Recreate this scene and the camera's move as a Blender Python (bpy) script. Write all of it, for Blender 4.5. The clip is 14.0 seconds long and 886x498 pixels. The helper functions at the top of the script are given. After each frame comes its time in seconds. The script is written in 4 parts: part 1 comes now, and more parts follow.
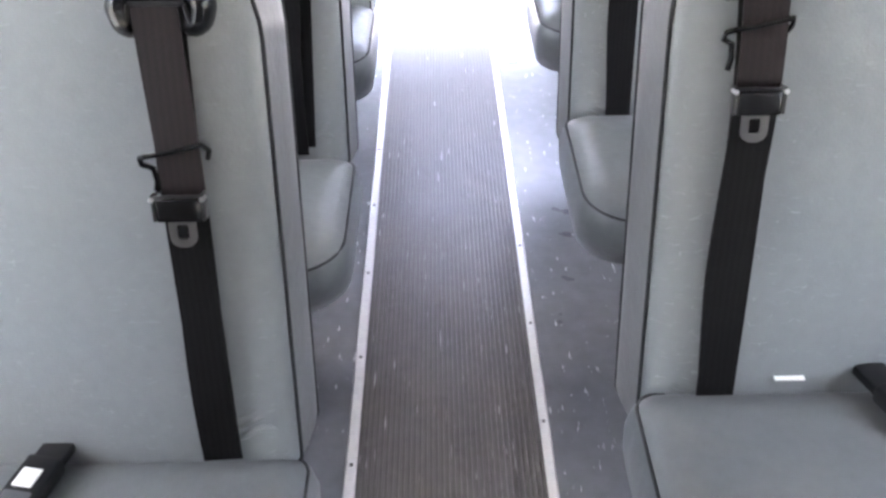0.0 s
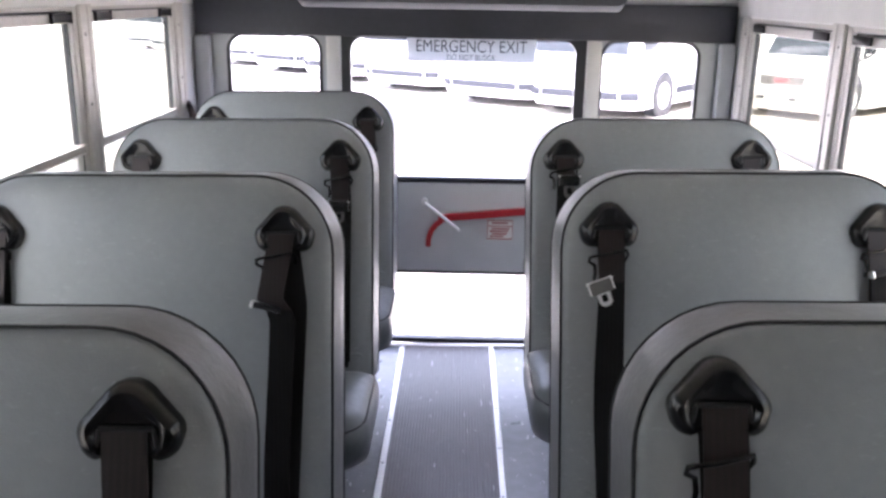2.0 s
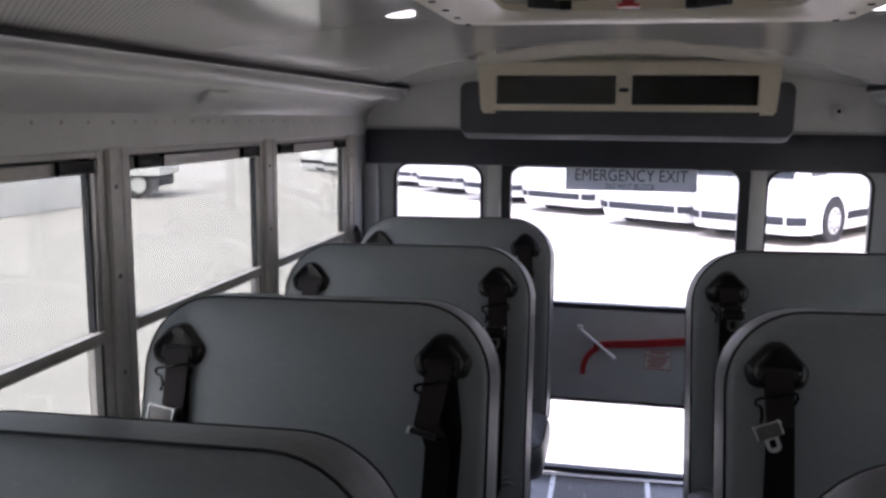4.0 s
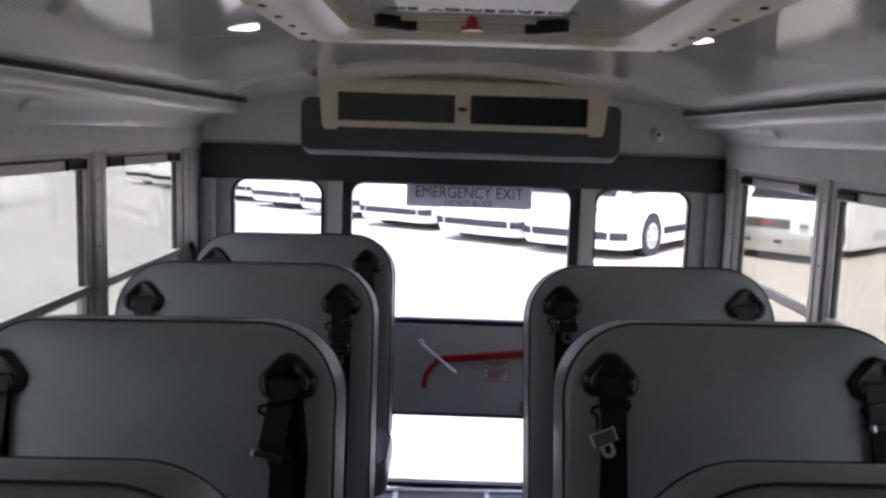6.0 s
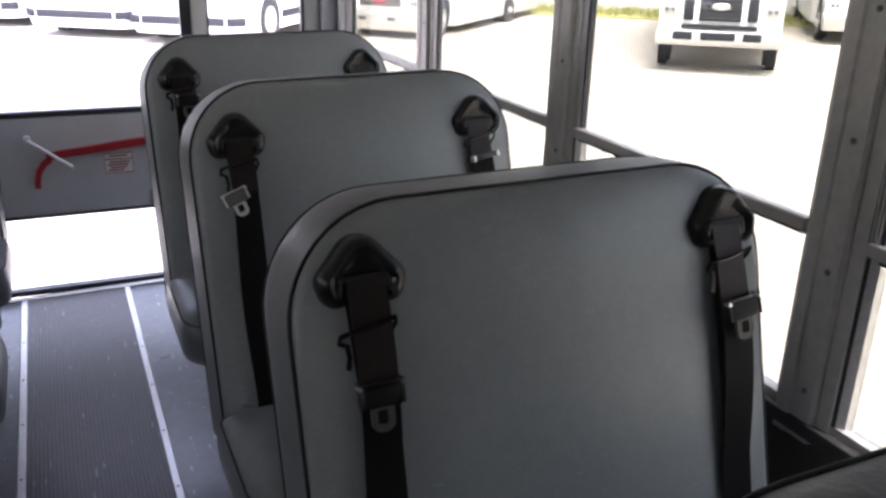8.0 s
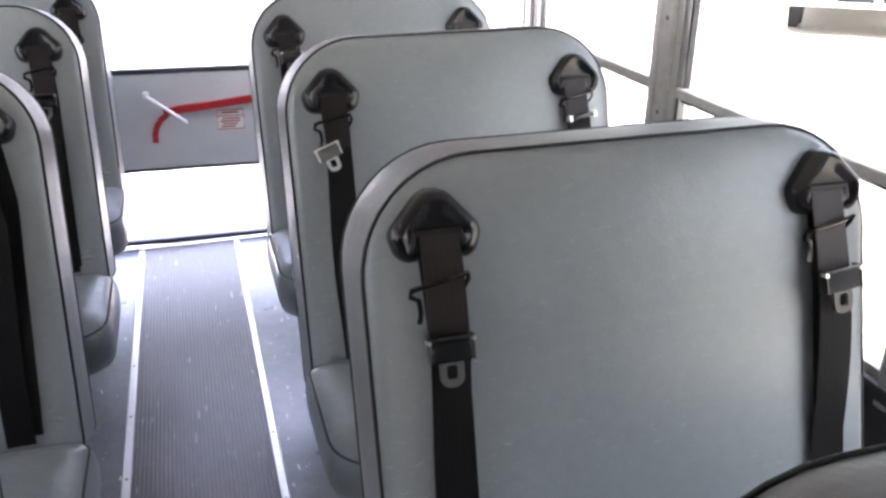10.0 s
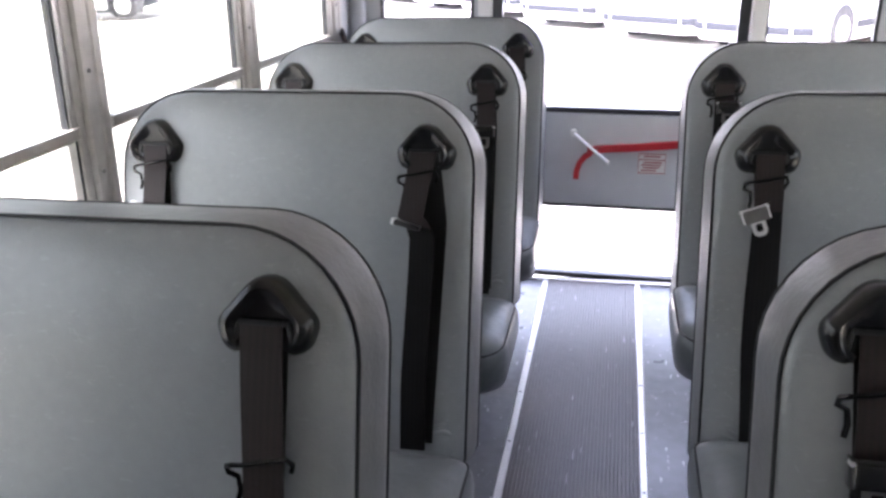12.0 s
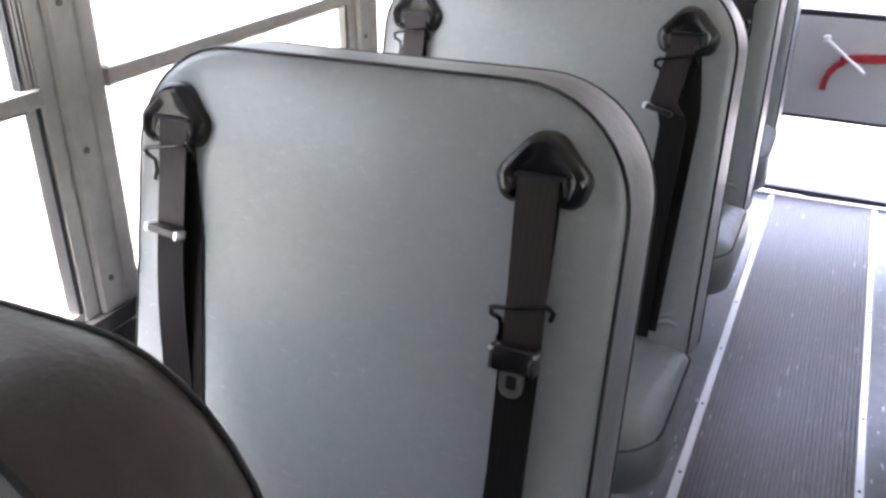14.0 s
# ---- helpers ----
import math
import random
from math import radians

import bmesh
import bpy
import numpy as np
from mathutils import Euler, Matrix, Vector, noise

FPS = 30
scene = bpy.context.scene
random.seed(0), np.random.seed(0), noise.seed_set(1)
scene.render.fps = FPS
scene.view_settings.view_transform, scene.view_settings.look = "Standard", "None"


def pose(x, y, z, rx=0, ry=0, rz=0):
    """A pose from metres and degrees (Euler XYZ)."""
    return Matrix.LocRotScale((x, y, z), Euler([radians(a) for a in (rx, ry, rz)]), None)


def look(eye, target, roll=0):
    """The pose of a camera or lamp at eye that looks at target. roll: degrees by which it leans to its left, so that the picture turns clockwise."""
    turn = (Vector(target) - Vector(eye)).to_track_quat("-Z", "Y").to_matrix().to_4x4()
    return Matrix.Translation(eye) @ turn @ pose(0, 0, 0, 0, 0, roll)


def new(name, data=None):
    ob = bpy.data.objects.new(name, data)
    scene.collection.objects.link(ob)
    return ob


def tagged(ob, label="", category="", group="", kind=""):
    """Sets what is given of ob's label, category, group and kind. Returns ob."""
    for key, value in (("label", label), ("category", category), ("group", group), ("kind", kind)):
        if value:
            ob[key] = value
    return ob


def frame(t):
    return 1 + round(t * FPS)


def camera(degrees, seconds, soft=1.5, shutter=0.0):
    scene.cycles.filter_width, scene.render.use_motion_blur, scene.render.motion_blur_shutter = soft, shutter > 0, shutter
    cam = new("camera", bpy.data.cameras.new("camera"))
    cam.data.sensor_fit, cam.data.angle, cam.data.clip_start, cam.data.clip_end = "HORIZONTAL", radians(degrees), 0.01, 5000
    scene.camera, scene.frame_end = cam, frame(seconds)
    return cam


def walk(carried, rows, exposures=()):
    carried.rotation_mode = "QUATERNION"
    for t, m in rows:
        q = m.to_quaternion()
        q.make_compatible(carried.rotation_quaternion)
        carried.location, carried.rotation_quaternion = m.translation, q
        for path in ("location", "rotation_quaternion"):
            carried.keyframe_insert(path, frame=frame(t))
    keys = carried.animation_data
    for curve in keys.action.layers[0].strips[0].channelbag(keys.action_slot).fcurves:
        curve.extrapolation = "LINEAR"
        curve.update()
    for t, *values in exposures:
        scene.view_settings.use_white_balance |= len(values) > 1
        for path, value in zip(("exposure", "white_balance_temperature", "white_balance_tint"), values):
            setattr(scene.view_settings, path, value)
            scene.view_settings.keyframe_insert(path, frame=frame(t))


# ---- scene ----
cam = camera(54.4, 14.0, soft=2.8)
PATH = [
    (0, (-0.01, 1.325, 1.347), (-0.006, 2.905, 0.12), -0.9),
    (0.5, (0.019, 1.369, 1.387), (-0.002, 3.053, 0.309), -0.7),
    (1, (0.043, 1.382, 1.405), (-0.02, 3.175, 0.522), -0.8),
    (1.5, (0.044, 1.379, 1.426), (-0.007, 3.241, 0.698), -0.0),
    (2, (0.056, 1.367, 1.451), (0.016, 3.285, 0.886), -0.0),
    (2.5, (0.051, 1.365, 1.465), (0.0, 3.313, 1.018), 0.3),
    (3, (0.055, 1.353, 1.477), (-0.086, 3.312, 1.097), 0.1),
    (3.2, (0.048, 1.322, 1.485), (-0.14, 3.279, 1.122), -0.7),
    (3.7, (0.048, 1.337, 1.482), (-0.266, 3.287, 1.167), -0.6),
    (4.2, (0.048, 1.353, 1.479), (-0.394, 3.282, 1.192), -0.4),
    (4.7, (0.047, 1.368, 1.476), (-0.450, 3.286, 1.202), -0.3),
    (5.3, (0.047, 1.387, 1.473), (-0.316, 3.335, 1.204), -0.1),
    (5.5, (0.028, 1.372, 1.478), (-0.227, 3.338, 1.215), 0.5),
    (6, (0.03, 1.345, 1.484), (0.009, 3.328, 1.224), 0.8),
    (6.5, (0.043, 1.365, 1.472), (0.234, 3.333, 1.168), 0.5),
    (7, (0.038, 1.352, 1.458), (0.453, 3.261, 1.029), 0.8),
    (7.5, (0.031, 1.334, 1.438), (0.634, 3.151, 0.86), 0.7),
    (7.7, (0.033, 1.326, 1.425), (0.709, 3.097, 0.787), 0.8),
    (8.2, (0.044, 1.321, 1.419), (0.856, 2.986, 0.665), 0.6),
    (8.75, (0.057, 1.316, 1.412), (0.919, 2.919, 0.585), 0.4),
    (9.3, (0.070, 1.310, 1.405), (0.871, 2.933, 0.555), 0.1),
    (9.8, (0.081, 1.305, 1.399), (0.705, 3.018, 0.578), -0.1),
    (10, (0.085, 1.313, 1.405), (0.6, 3.077, 0.616), -0.3),
    (10.5, (0.083, 1.353, 1.406), (0.35, 3.2, 0.685), -0.4),
    (11, (0.082, 1.374, 1.412), (0.099, 3.254, 0.73), -0.4),
    (11.5, (0.079, 1.38, 1.414), (-0.106, 3.254, 0.74), -0.7),
    (12, (0.072, 1.382, 1.406), (-0.308, 3.22, 0.715), -1.4),
    (12.5, (0.053, 1.371, 1.394), (-0.474, 3.161, 0.676), -1.9),
    (13, (0.038, 1.354, 1.386), (-0.615, 3.084, 0.624), -2.0),
    (13.5, (0.026, 1.33, 1.377), (-0.709, 3.006, 0.571), -2.0),
    (14, (-0.006, 1.308, 1.367), (-0.779, 2.927, 0.483), -0.7),
]
EXPOSURES = [(0.0, 6.55), (0.5, 6.52), (1.0, 5.98), (1.5, 5.57), (2.0, 4.92), (2.5, 4.12), (3.0, 3.37), (3.5, 3.07), (5.3, 2.97), (6.0, 2.93), (7.0, 2.92), (7.5, 3.3), (7.7, 3.55), (8.6, 4.57), (9.8, 5.57), (10.5, 5.34), (11.5, 5.12), (12.5, 5.12), (14.0, 5.52)]
walk(cam, [(t, look(eye, target, roll)) for t, eye, target, roll in PATH],
     exposures=[(t, stops, 6030 if 2.8 < t < 7.6 else 6200, 21) for t, stops in EXPOSURES])

# ---- daylight ----
world = bpy.data.worlds.new("sky")
scene.world = world
world.use_nodes = True
wn = world.node_tree.nodes
wl = world.node_tree.links
sky = wn.new("ShaderNodeTexSky")
sky.sky_type = "NISHITA"
sky.sun_disc = False
sky.sun_elevation, sky.sun_rotation = radians(70.4), radians(190.8)
sky.air_density, sky.dust_density = 1.0, 4.0
wn["Background"].inputs["Strength"].default_value = 0.10
hsv = wn.new("ShaderNodeHueSaturation")
hsv.inputs["Saturation"].default_value = 0.5
wl.new(sky.outputs["Color"], hsv.inputs["Color"])
wl.new(hsv.outputs["Color"], wn["Background"].inputs["Color"])
sun = new("sun", bpy.data.lights.new("sun", "SUN"))
sun.data.energy, sun.data.angle, sun.data.color = 1.5, radians(35), (1.0, 0.97, 0.92)
sun.matrix_world = look((-1.2, -6.3, 18), (0, 0, 0))


# ---- materials ----
def material(name, colour, rough=0.5, metal=0.0, vary=0.12, grain=60.0, blotch=4.0, bump=0.0, bump_scale=200.0, spec=0.5, coat=0.0):
    """A surface with fine grain and larger blotches in its colour and gloss."""
    m = bpy.data.materials.new(name)
    m.use_nodes = True
    n, l = m.node_tree.nodes, m.node_tree.links
    p = n["Principled BSDF"]
    p.inputs["Metallic"].default_value = metal
    p.inputs["Specular IOR Level"].default_value = spec
    p.inputs["Coat Weight"].default_value = coat
    p.inputs["Coat Roughness"].default_value = 0.15
    co = n.new("ShaderNodeTexCoord")
    big, fine = n.new("ShaderNodeTexNoise"), n.new("ShaderNodeTexNoise")
    big.inputs["Scale"].default_value, fine.inputs["Scale"].default_value = blotch, grain
    big.inputs["Detail"].default_value, fine.inputs["Detail"].default_value = 4, 3
    for t in (big, fine):
        l.new(co.outputs["Object"], t.inputs["Vector"])
    add = n.new("ShaderNodeMath")
    add.operation = "ADD"
    l.new(big.outputs["Fac"], add.inputs[0])
    l.new(fine.outputs["Fac"], add.inputs[1])
    ramp = n.new("ShaderNodeMapRange")
    ramp.inputs["From Min"].default_value, ramp.inputs["From Max"].default_value = 0.6, 1.4
    ramp.inputs["To Min"].default_value, ramp.inputs["To Max"].default_value = 1 - vary, 1 + vary
    l.new(add.outputs[0], ramp.inputs["Value"])
    mul = n.new("ShaderNodeMix")
    mul.data_type, mul.blend_type = "RGBA", "MULTIPLY"
    mul.inputs["Factor"].default_value = 1
    mul.inputs["A"].default_value = (*colour, 1)
    l.new(ramp.outputs["Result"], mul.inputs["B"])
    l.new(mul.outputs["Result"], p.inputs["Base Color"])
    rr_ = n.new("ShaderNodeMapRange")
    rr_.inputs["To Min"].default_value, rr_.inputs["To Max"].default_value = max(rough - 0.08, 0.02), min(rough + 0.08, 1)
    l.new(big.outputs["Fac"], rr_.inputs["Value"])
    l.new(rr_.outputs["Result"], p.inputs["Roughness"])
    if bump:
        vor = n.new("ShaderNodeTexVoronoi")
        vor.inputs["Scale"].default_value = bump_scale
        l.new(co.outputs["Object"], vor.inputs["Vector"])
        mix = n.new("ShaderNodeMath")
        mix.operation = "MULTIPLY_ADD"
        mix.inputs[1].default_value = 0.6
        l.new(vor.outputs["Distance"], mix.inputs[0])
        l.new(fine.outputs["Fac"], mix.inputs[2])
        bm_ = n.new("ShaderNodeBump")
        bm_.inputs["Strength"].default_value, bm_.inputs["Distance"].default_value = bump, 0.002
        l.new(mix.outputs[0], bm_.inputs["Height"])
        l.new(bm_.outputs["Normal"], p.inputs["Normal"])
    return m


def glass_material(name, tint=(1, 1, 1), rough=0.0):
    m = bpy.data.materials.new(name)
    m.use_nodes = True
    n, l = m.node_tree.nodes, m.node_tree.links
    for x in list(n):
        if x.type == "BSDF_PRINCIPLED":
            n.remove(x)
    t, g, mix, fr = n.new("ShaderNodeBsdfTransparent"), n.new("ShaderNodeBsdfGlossy"), n.new("ShaderNodeMixShader"), n.new("ShaderNodeLayerWeight")
    pw, ml = n.new("ShaderNodeMath"), n.new("ShaderNodeMath")
    pw.operation, ml.operation = "POWER", "MULTIPLY_ADD"
    pw.inputs[1].default_value, ml.inputs[1].default_value, ml.inputs[2].default_value = 4.0, 0.16, 0.02
    t.inputs["Color"].default_value = (*tint, 1)
    g.inputs["Roughness"].default_value = rough
    fr.inputs["Blend"].default_value = 0.5
    l.new(fr.outputs["Facing"], pw.inputs[0])
    l.new(pw.outputs[0], ml.inputs[0])
    l.new(ml.outputs[0], mix.inputs[0])
    l.new(t.outputs[0], mix.inputs[1])
    l.new(g.outputs[0], mix.inputs[2])
    l.new(mix.outputs[0], n["Material Output"].inputs["Surface"])
    return m


VINYL = material("grey_vinyl", (0.236, 0.252, 0.260), 0.35, spec=0.55, vary=0.07, grain=60, blotch=3, bump=0.16, bump_scale=240)
# same vinyl as the seat fronts; the edges' shading is mixed into this grey
EDGE = material("shaded_edge_vinyl", (0.128, 0.129, 0.131), 0.47, spec=0.42, vary=0.08, grain=70, blotch=5, bump=0.28, bump_scale=130)
# the backrest's vinyl again, with the cushions' shade put into a darker colour
CUSHION = material("shaded_grey_vinyl", (0.135, 0.145, 0.150), 0.41, spec=0.5, vary=0.10, grain=60, blotch=5, bump=0.18, bump_scale=220)
BOXING = material("brown_vinyl", (0.046, 0.034, 0.030), 0.46, vary=0.10, grain=70, blotch=5, bump=0.22, bump_scale=170, spec=0.35)
PIPING = material("dark_piping", (0.03, 0.031, 0.033), 0.58, vary=0.1, spec=0.25)
PLASTIC = material("black_plastic", (0.0065, 0.0065, 0.007), 0.2, vary=0.15, grain=120, spec=0.45)
WEBBING = material("black_webbing", (0.0150, 0.0092, 0.0092), 0.42, vary=0.25, grain=400, bump=0.3, bump_scale=700, spec=0.28)
CHROME = material("chrome_plated_steel", (0.82, 0.82, 0.82), 0.32, 1.0, vary=0.05)
# darker copy of the webbing; the shade below the latch is put into it
LOWERWEB = material("shaded_black_webbing", (0.0075, 0.0068, 0.0072), 0.55, vary=0.2, grain=400, bump=0.3, bump_scale=700, spec=0.12)
DARKSTEEL = material("black_painted_steel", (0.014, 0.014, 0.015), 0.45, vary=0.2, spec=0.25)
DULL = material("dull_dark_metal", (0.16, 0.155, 0.15), 0.4, 0.8, vary=0.15)
ALU = material("brushed_aluminium", (0.62, 0.61, 0.59), 0.38, 0.9, vary=0.12, grain=90)
BRIGHTALU = material("worn_bright_aluminium", (0.74, 0.73, 0.72), 0.35, 0.5, vary=0.12, grain=90)
MATTEBLACK = material("matte_black_plastic", (0.012, 0.012, 0.013), 0.55, vary=0.2, spec=0.2)
LATCH = material("dark_glossy_metal", (0.05, 0.048, 0.048), 0.3, 0.6, vary=0.15)
FRAMEALU = material("anodised_window_frame", (0.47, 0.455, 0.43), 0.42, 0.3, vary=0.15, grain=50)
MAT = material("brown_black_ribbed_rubber", (0.094, 0.083, 0.078), 0.40, spec=0.55, vary=0.25, grain=45, blotch=6)
RUBBERFLOOR = material("grey_rubber_floor", (0.145, 0.15, 0.162), 0.30, spec=0.62, vary=0.25, grain=25, blotch=5, bump=0.1)
CEIL = material("glossy_white_ceiling_paint", (0.60, 0.585, 0.57), 0.03, vary=0.05, grain=3, blotch=1.0, bump=0.06, bump_scale=2.0, spec=0.8)
COVE = material("pale_grey_painted_steel", (0.70, 0.70, 0.69), 0.35, vary=0.06, grain=12, blotch=3)
WALLGREY = material("grey_painted_steel", (0.44, 0.46, 0.48), 0.38, vary=0.08, grain=20)
DOORPAINT = material("pale_grey_door_paint", (0.60, 0.615, 0.63), 0.35, vary=0.06, grain=12)
DARKWALL = material("dark_grey_wall_panel", (0.04, 0.038, 0.037), 0.5, vary=0.15)
BLACKTRIM = material("black_trim", (0.025, 0.027, 0.032), 0.5, vary=0.15)
# black padding; the bluish lens haze over it is put into the colour
BAND = material("hazy_black_padding", (0.042, 0.045, 0.058), 0.6, vary=0.12, bump=0.1)
CONSOLE = material("dark_grey_console_plastic", (0.075, 0.078, 0.088), 0.75, vary=0.1, spec=0.25)
CREAM = material("cream_plastic", (0.66, 0.60, 0.49), 0.4, vary=0.06)
RED = material("red_paint", (0.42, 0.02, 0.03), 0.4, vary=0.1)
WHITE = material("white_plastic", (0.78, 0.78, 0.77), 0.4, vary=0.05)
LENS = material("lit_lamp_lens", (0.8, 0.8, 0.78), 0.3)
LENS.node_tree.nodes["Principled BSDF"].inputs["Emission Color"].default_value = (1, 0.98, 0.94, 1)
LENS.node_tree.nodes["Principled BSDF"].inputs["Emission Strength"].default_value = 0.5
SIGN = material("grey_sign_film", (0.27, 0.275, 0.28), 0.5, vary=0.05)
INK = material("dark_ink", (0.03, 0.035, 0.045), 0.5)
REDINK = material("red_ink", (0.35, 0.06, 0.06), 0.5)
CONCRETE = material("pale_concrete_lot", (0.42, 0.405, 0.378), 0.9, vary=0.13, grain=1.1, blotch=0.22)
BUSWHITE = material("white_vehicle_paint", (0.80, 0.80, 0.79), 0.25, vary=0.04, grain=2, blotch=0.5)
STRIPE = material("charcoal_stripe", (0.03, 0.032, 0.038), 0.7, spec=0.15)
RIM = material("pale_wheel_paint", (0.62, 0.62, 0.61), 0.35, 0.2)
TYRE = material("tyre_rubber", (0.025, 0.025, 0.027), 0.8)
DARKGLASS = material("dark_vehicle_glass", (0.03, 0.035, 0.04), 0.08, spec=0.15)
GRASS = material("dry_green_grass", (0.30, 0.30, 0.11), 0.9, vary=0.4, grain=8)
FENCE = material("white_wall_paint", (0.72, 0.71, 0.69), 0.7, vary=0.06, grain=2)
PERF = material("perforated_white_paint", (0.60, 0.585, 0.57), 0.03, vary=0.05, grain=3, blotch=1.0, bump=0.06, bump_scale=2.0, spec=0.8)
pn, pl = PERF.node_tree.nodes, PERF.node_tree.links
pp = pn["Principled BSDF"]
pc, pv, ps = pn.new("ShaderNodeTexCoord"), pn.new("ShaderNodeTexVoronoi"), pn.new("ShaderNodeMath")
pv.feature, pv.voronoi_dimensions = "F1", "2D"
pv.inputs["Scale"].default_value, pv.inputs["Randomness"].default_value = 100.0, 0.0
pm = pn.new("ShaderNodeMapping")
pm.inputs["Rotation"].default_value = (0, 0, radians(45))
pl.new(pc.outputs["Object"], pm.inputs["Vector"])
pl.new(pm.outputs[0], pv.inputs["Vector"])
ps.operation = "GREATER_THAN"
ps.inputs[1].default_value = 0.22
pl.new(pv.outputs["Distance"], ps.inputs[0])
px_ = pn.new("ShaderNodeMix")
px_.data_type = "RGBA"
px_.inputs["A"].default_value = (0.2, 0.195, 0.19, 1)
pl.new(ps.outputs[0], px_.inputs["Factor"])
pl.new(pp.inputs["Base Color"].links[0].from_socket, px_.inputs["B"])
pl.new(px_.outputs["Result"], pp.inputs["Base Color"])
pq = pn.new("ShaderNodeMath")
pq.operation = "MULTIPLY"
pq.inputs[1].default_value = 0.8
pl.new(ps.outputs[0], pq.inputs[0])
pl.new(pq.outputs[0], pp.inputs["Specular IOR Level"])
GLASS = glass_material("window_glass", (0.87, 0.865, 0.89))
TINTED = glass_material("tinted_side_glass", (0.58, 0.585, 0.55))
# thin film through which daylight shines
FILM = bpy.data.materials.new("translucent_sign_film")
FILM.use_nodes = True
fn, fl = FILM.node_tree.nodes, FILM.node_tree.links
tr_, mx_ = fn.new("ShaderNodeBsdfTranslucent"), fn.new("ShaderNodeMixShader")
tr_.inputs["Color"].default_value = (0.62, 0.65, 0.68, 1)
fn["Principled BSDF"].inputs["Base Color"].default_value = (0.3, 0.31, 0.32, 1)
fl.new(fn["Principled BSDF"].outputs[0], mx_.inputs[1])
fl.new(tr_.outputs[0], mx_.inputs[2])
mx_.inputs[0].default_value = 0.5
fl.new(mx_.outputs[0], fn["Material Output"].inputs["Surface"])


def scuffs(m, colour, scale, cut):
    """Pale flecks and scrapes drawn out along the aisle."""
    n, l = m.node_tree.nodes, m.node_tree.links
    p = n["Principled BSDF"]
    co, mp, nz, th, mx = n.new("ShaderNodeTexCoord"), n.new("ShaderNodeMapping"), n.new("ShaderNodeTexNoise"), n.new("ShaderNodeMapRange"), n.new("ShaderNodeMix")
    mp.inputs["Scale"].default_value = scale
    nz.inputs["Scale"].default_value, nz.inputs["Detail"].default_value = 1.0, 2.0
    th.inputs["From Min"].default_value, th.inputs["From Max"].default_value = cut, cut + 0.05
    mx.data_type = "RGBA"
    mx.inputs["B"].default_value = (*colour, 1)
    l.new(co.outputs["Object"], mp.inputs["Vector"])
    l.new(mp.outputs[0], nz.inputs["Vector"])
    l.new(nz.outputs["Fac"], th.inputs["Value"])
    l.new(th.outputs["Result"], mx.inputs["Factor"])
    l.new(p.inputs["Base Color"].links[0].from_socket, mx.inputs["A"])
    l.new(mx.outputs["Result"], p.inputs["Base Color"])


def scratches(m, colour, scale, width, amount):
    """Short thin scratches in patches."""
    n, l = m.node_tree.nodes, m.node_tree.links
    p = n["Principled BSDF"]
    co, mp, vo, nz, pa = n.new("ShaderNodeTexCoord"), n.new("ShaderNodeMapping"), n.new("ShaderNodeTexVoronoi"), n.new("ShaderNodeTexNoise"), n.new("ShaderNodeTexNoise")
    mp.inputs["Rotation"].default_value = (0.3, 0.5, 0.2)
    mp.inputs["Scale"].default_value = (1.0, 1.0, 2.6)
    vo.feature = "DISTANCE_TO_EDGE"
    vo.inputs["Scale"].default_value = scale
    nz.inputs["Scale"].default_value, nz.inputs["Detail"].default_value = scale * 1.1, 1.0
    pa.inputs["Scale"].default_value, pa.inputs["Detail"].default_value = 5.0, 3.0
    for t in (vo, nz):
        l.new(mp.outputs[0], t.inputs["Vector"])
    l.new(co.outputs["Object"], mp.inputs["Vector"])
    l.new(co.outputs["Object"], pa.inputs["Vector"])

    def ranged(socket, a, b, c, d):
        r = n.new("ShaderNodeMapRange")
        for key, value in zip(("From Min", "From Max", "To Min", "To Max"), (a, b, c, d)):
            r.inputs[key].default_value = value
        l.new(socket, r.inputs["Value"])
        return r.outputs["Result"]
    fac = ranged(vo.outputs["Distance"], width, width * 2, amount, 0.0)
    for socket in (ranged(nz.outputs["Fac"], 0.58, 0.64, 0.0, 1.0), ranged(pa.outputs["Fac"], 0.52, 0.62, 0.0, 1.0)):
        k = n.new("ShaderNodeMath")
        k.operation = "MULTIPLY"
        l.new(fac, k.inputs[0])
        l.new(socket, k.inputs[1])
        fac = k.outputs[0]
    mx = n.new("ShaderNodeMix")
    mx.data_type = "RGBA"
    mx.inputs["B"].default_value = (*colour, 1)
    l.new(fac, mx.inputs["Factor"])
    l.new(p.inputs["Base Color"].links[0].from_socket, mx.inputs["A"])
    l.new(mx.outputs["Result"], p.inputs["Base Color"])


def dents(m, scale, strength, depth):
    """Slow waves under the fine grain."""
    n, l = m.node_tree.nodes, m.node_tree.links
    p = n["Principled BSDF"]
    co, nz, b = n.new("ShaderNodeTexCoord"), n.new("ShaderNodeTexNoise"), n.new("ShaderNodeBump")
    nz.inputs["Scale"].default_value, nz.inputs["Detail"].default_value = scale, 2.0
    b.inputs["Strength"].default_value, b.inputs["Distance"].default_value = strength, depth
    l.new(co.outputs["Object"], nz.inputs["Vector"])
    l.new(nz.outputs["Fac"], b.inputs["Height"])
    if p.inputs["Normal"].links:
        l.new(p.inputs["Normal"].links[0].from_socket, b.inputs["Normal"])
    l.new(b.outputs["Normal"], p.inputs["Normal"])


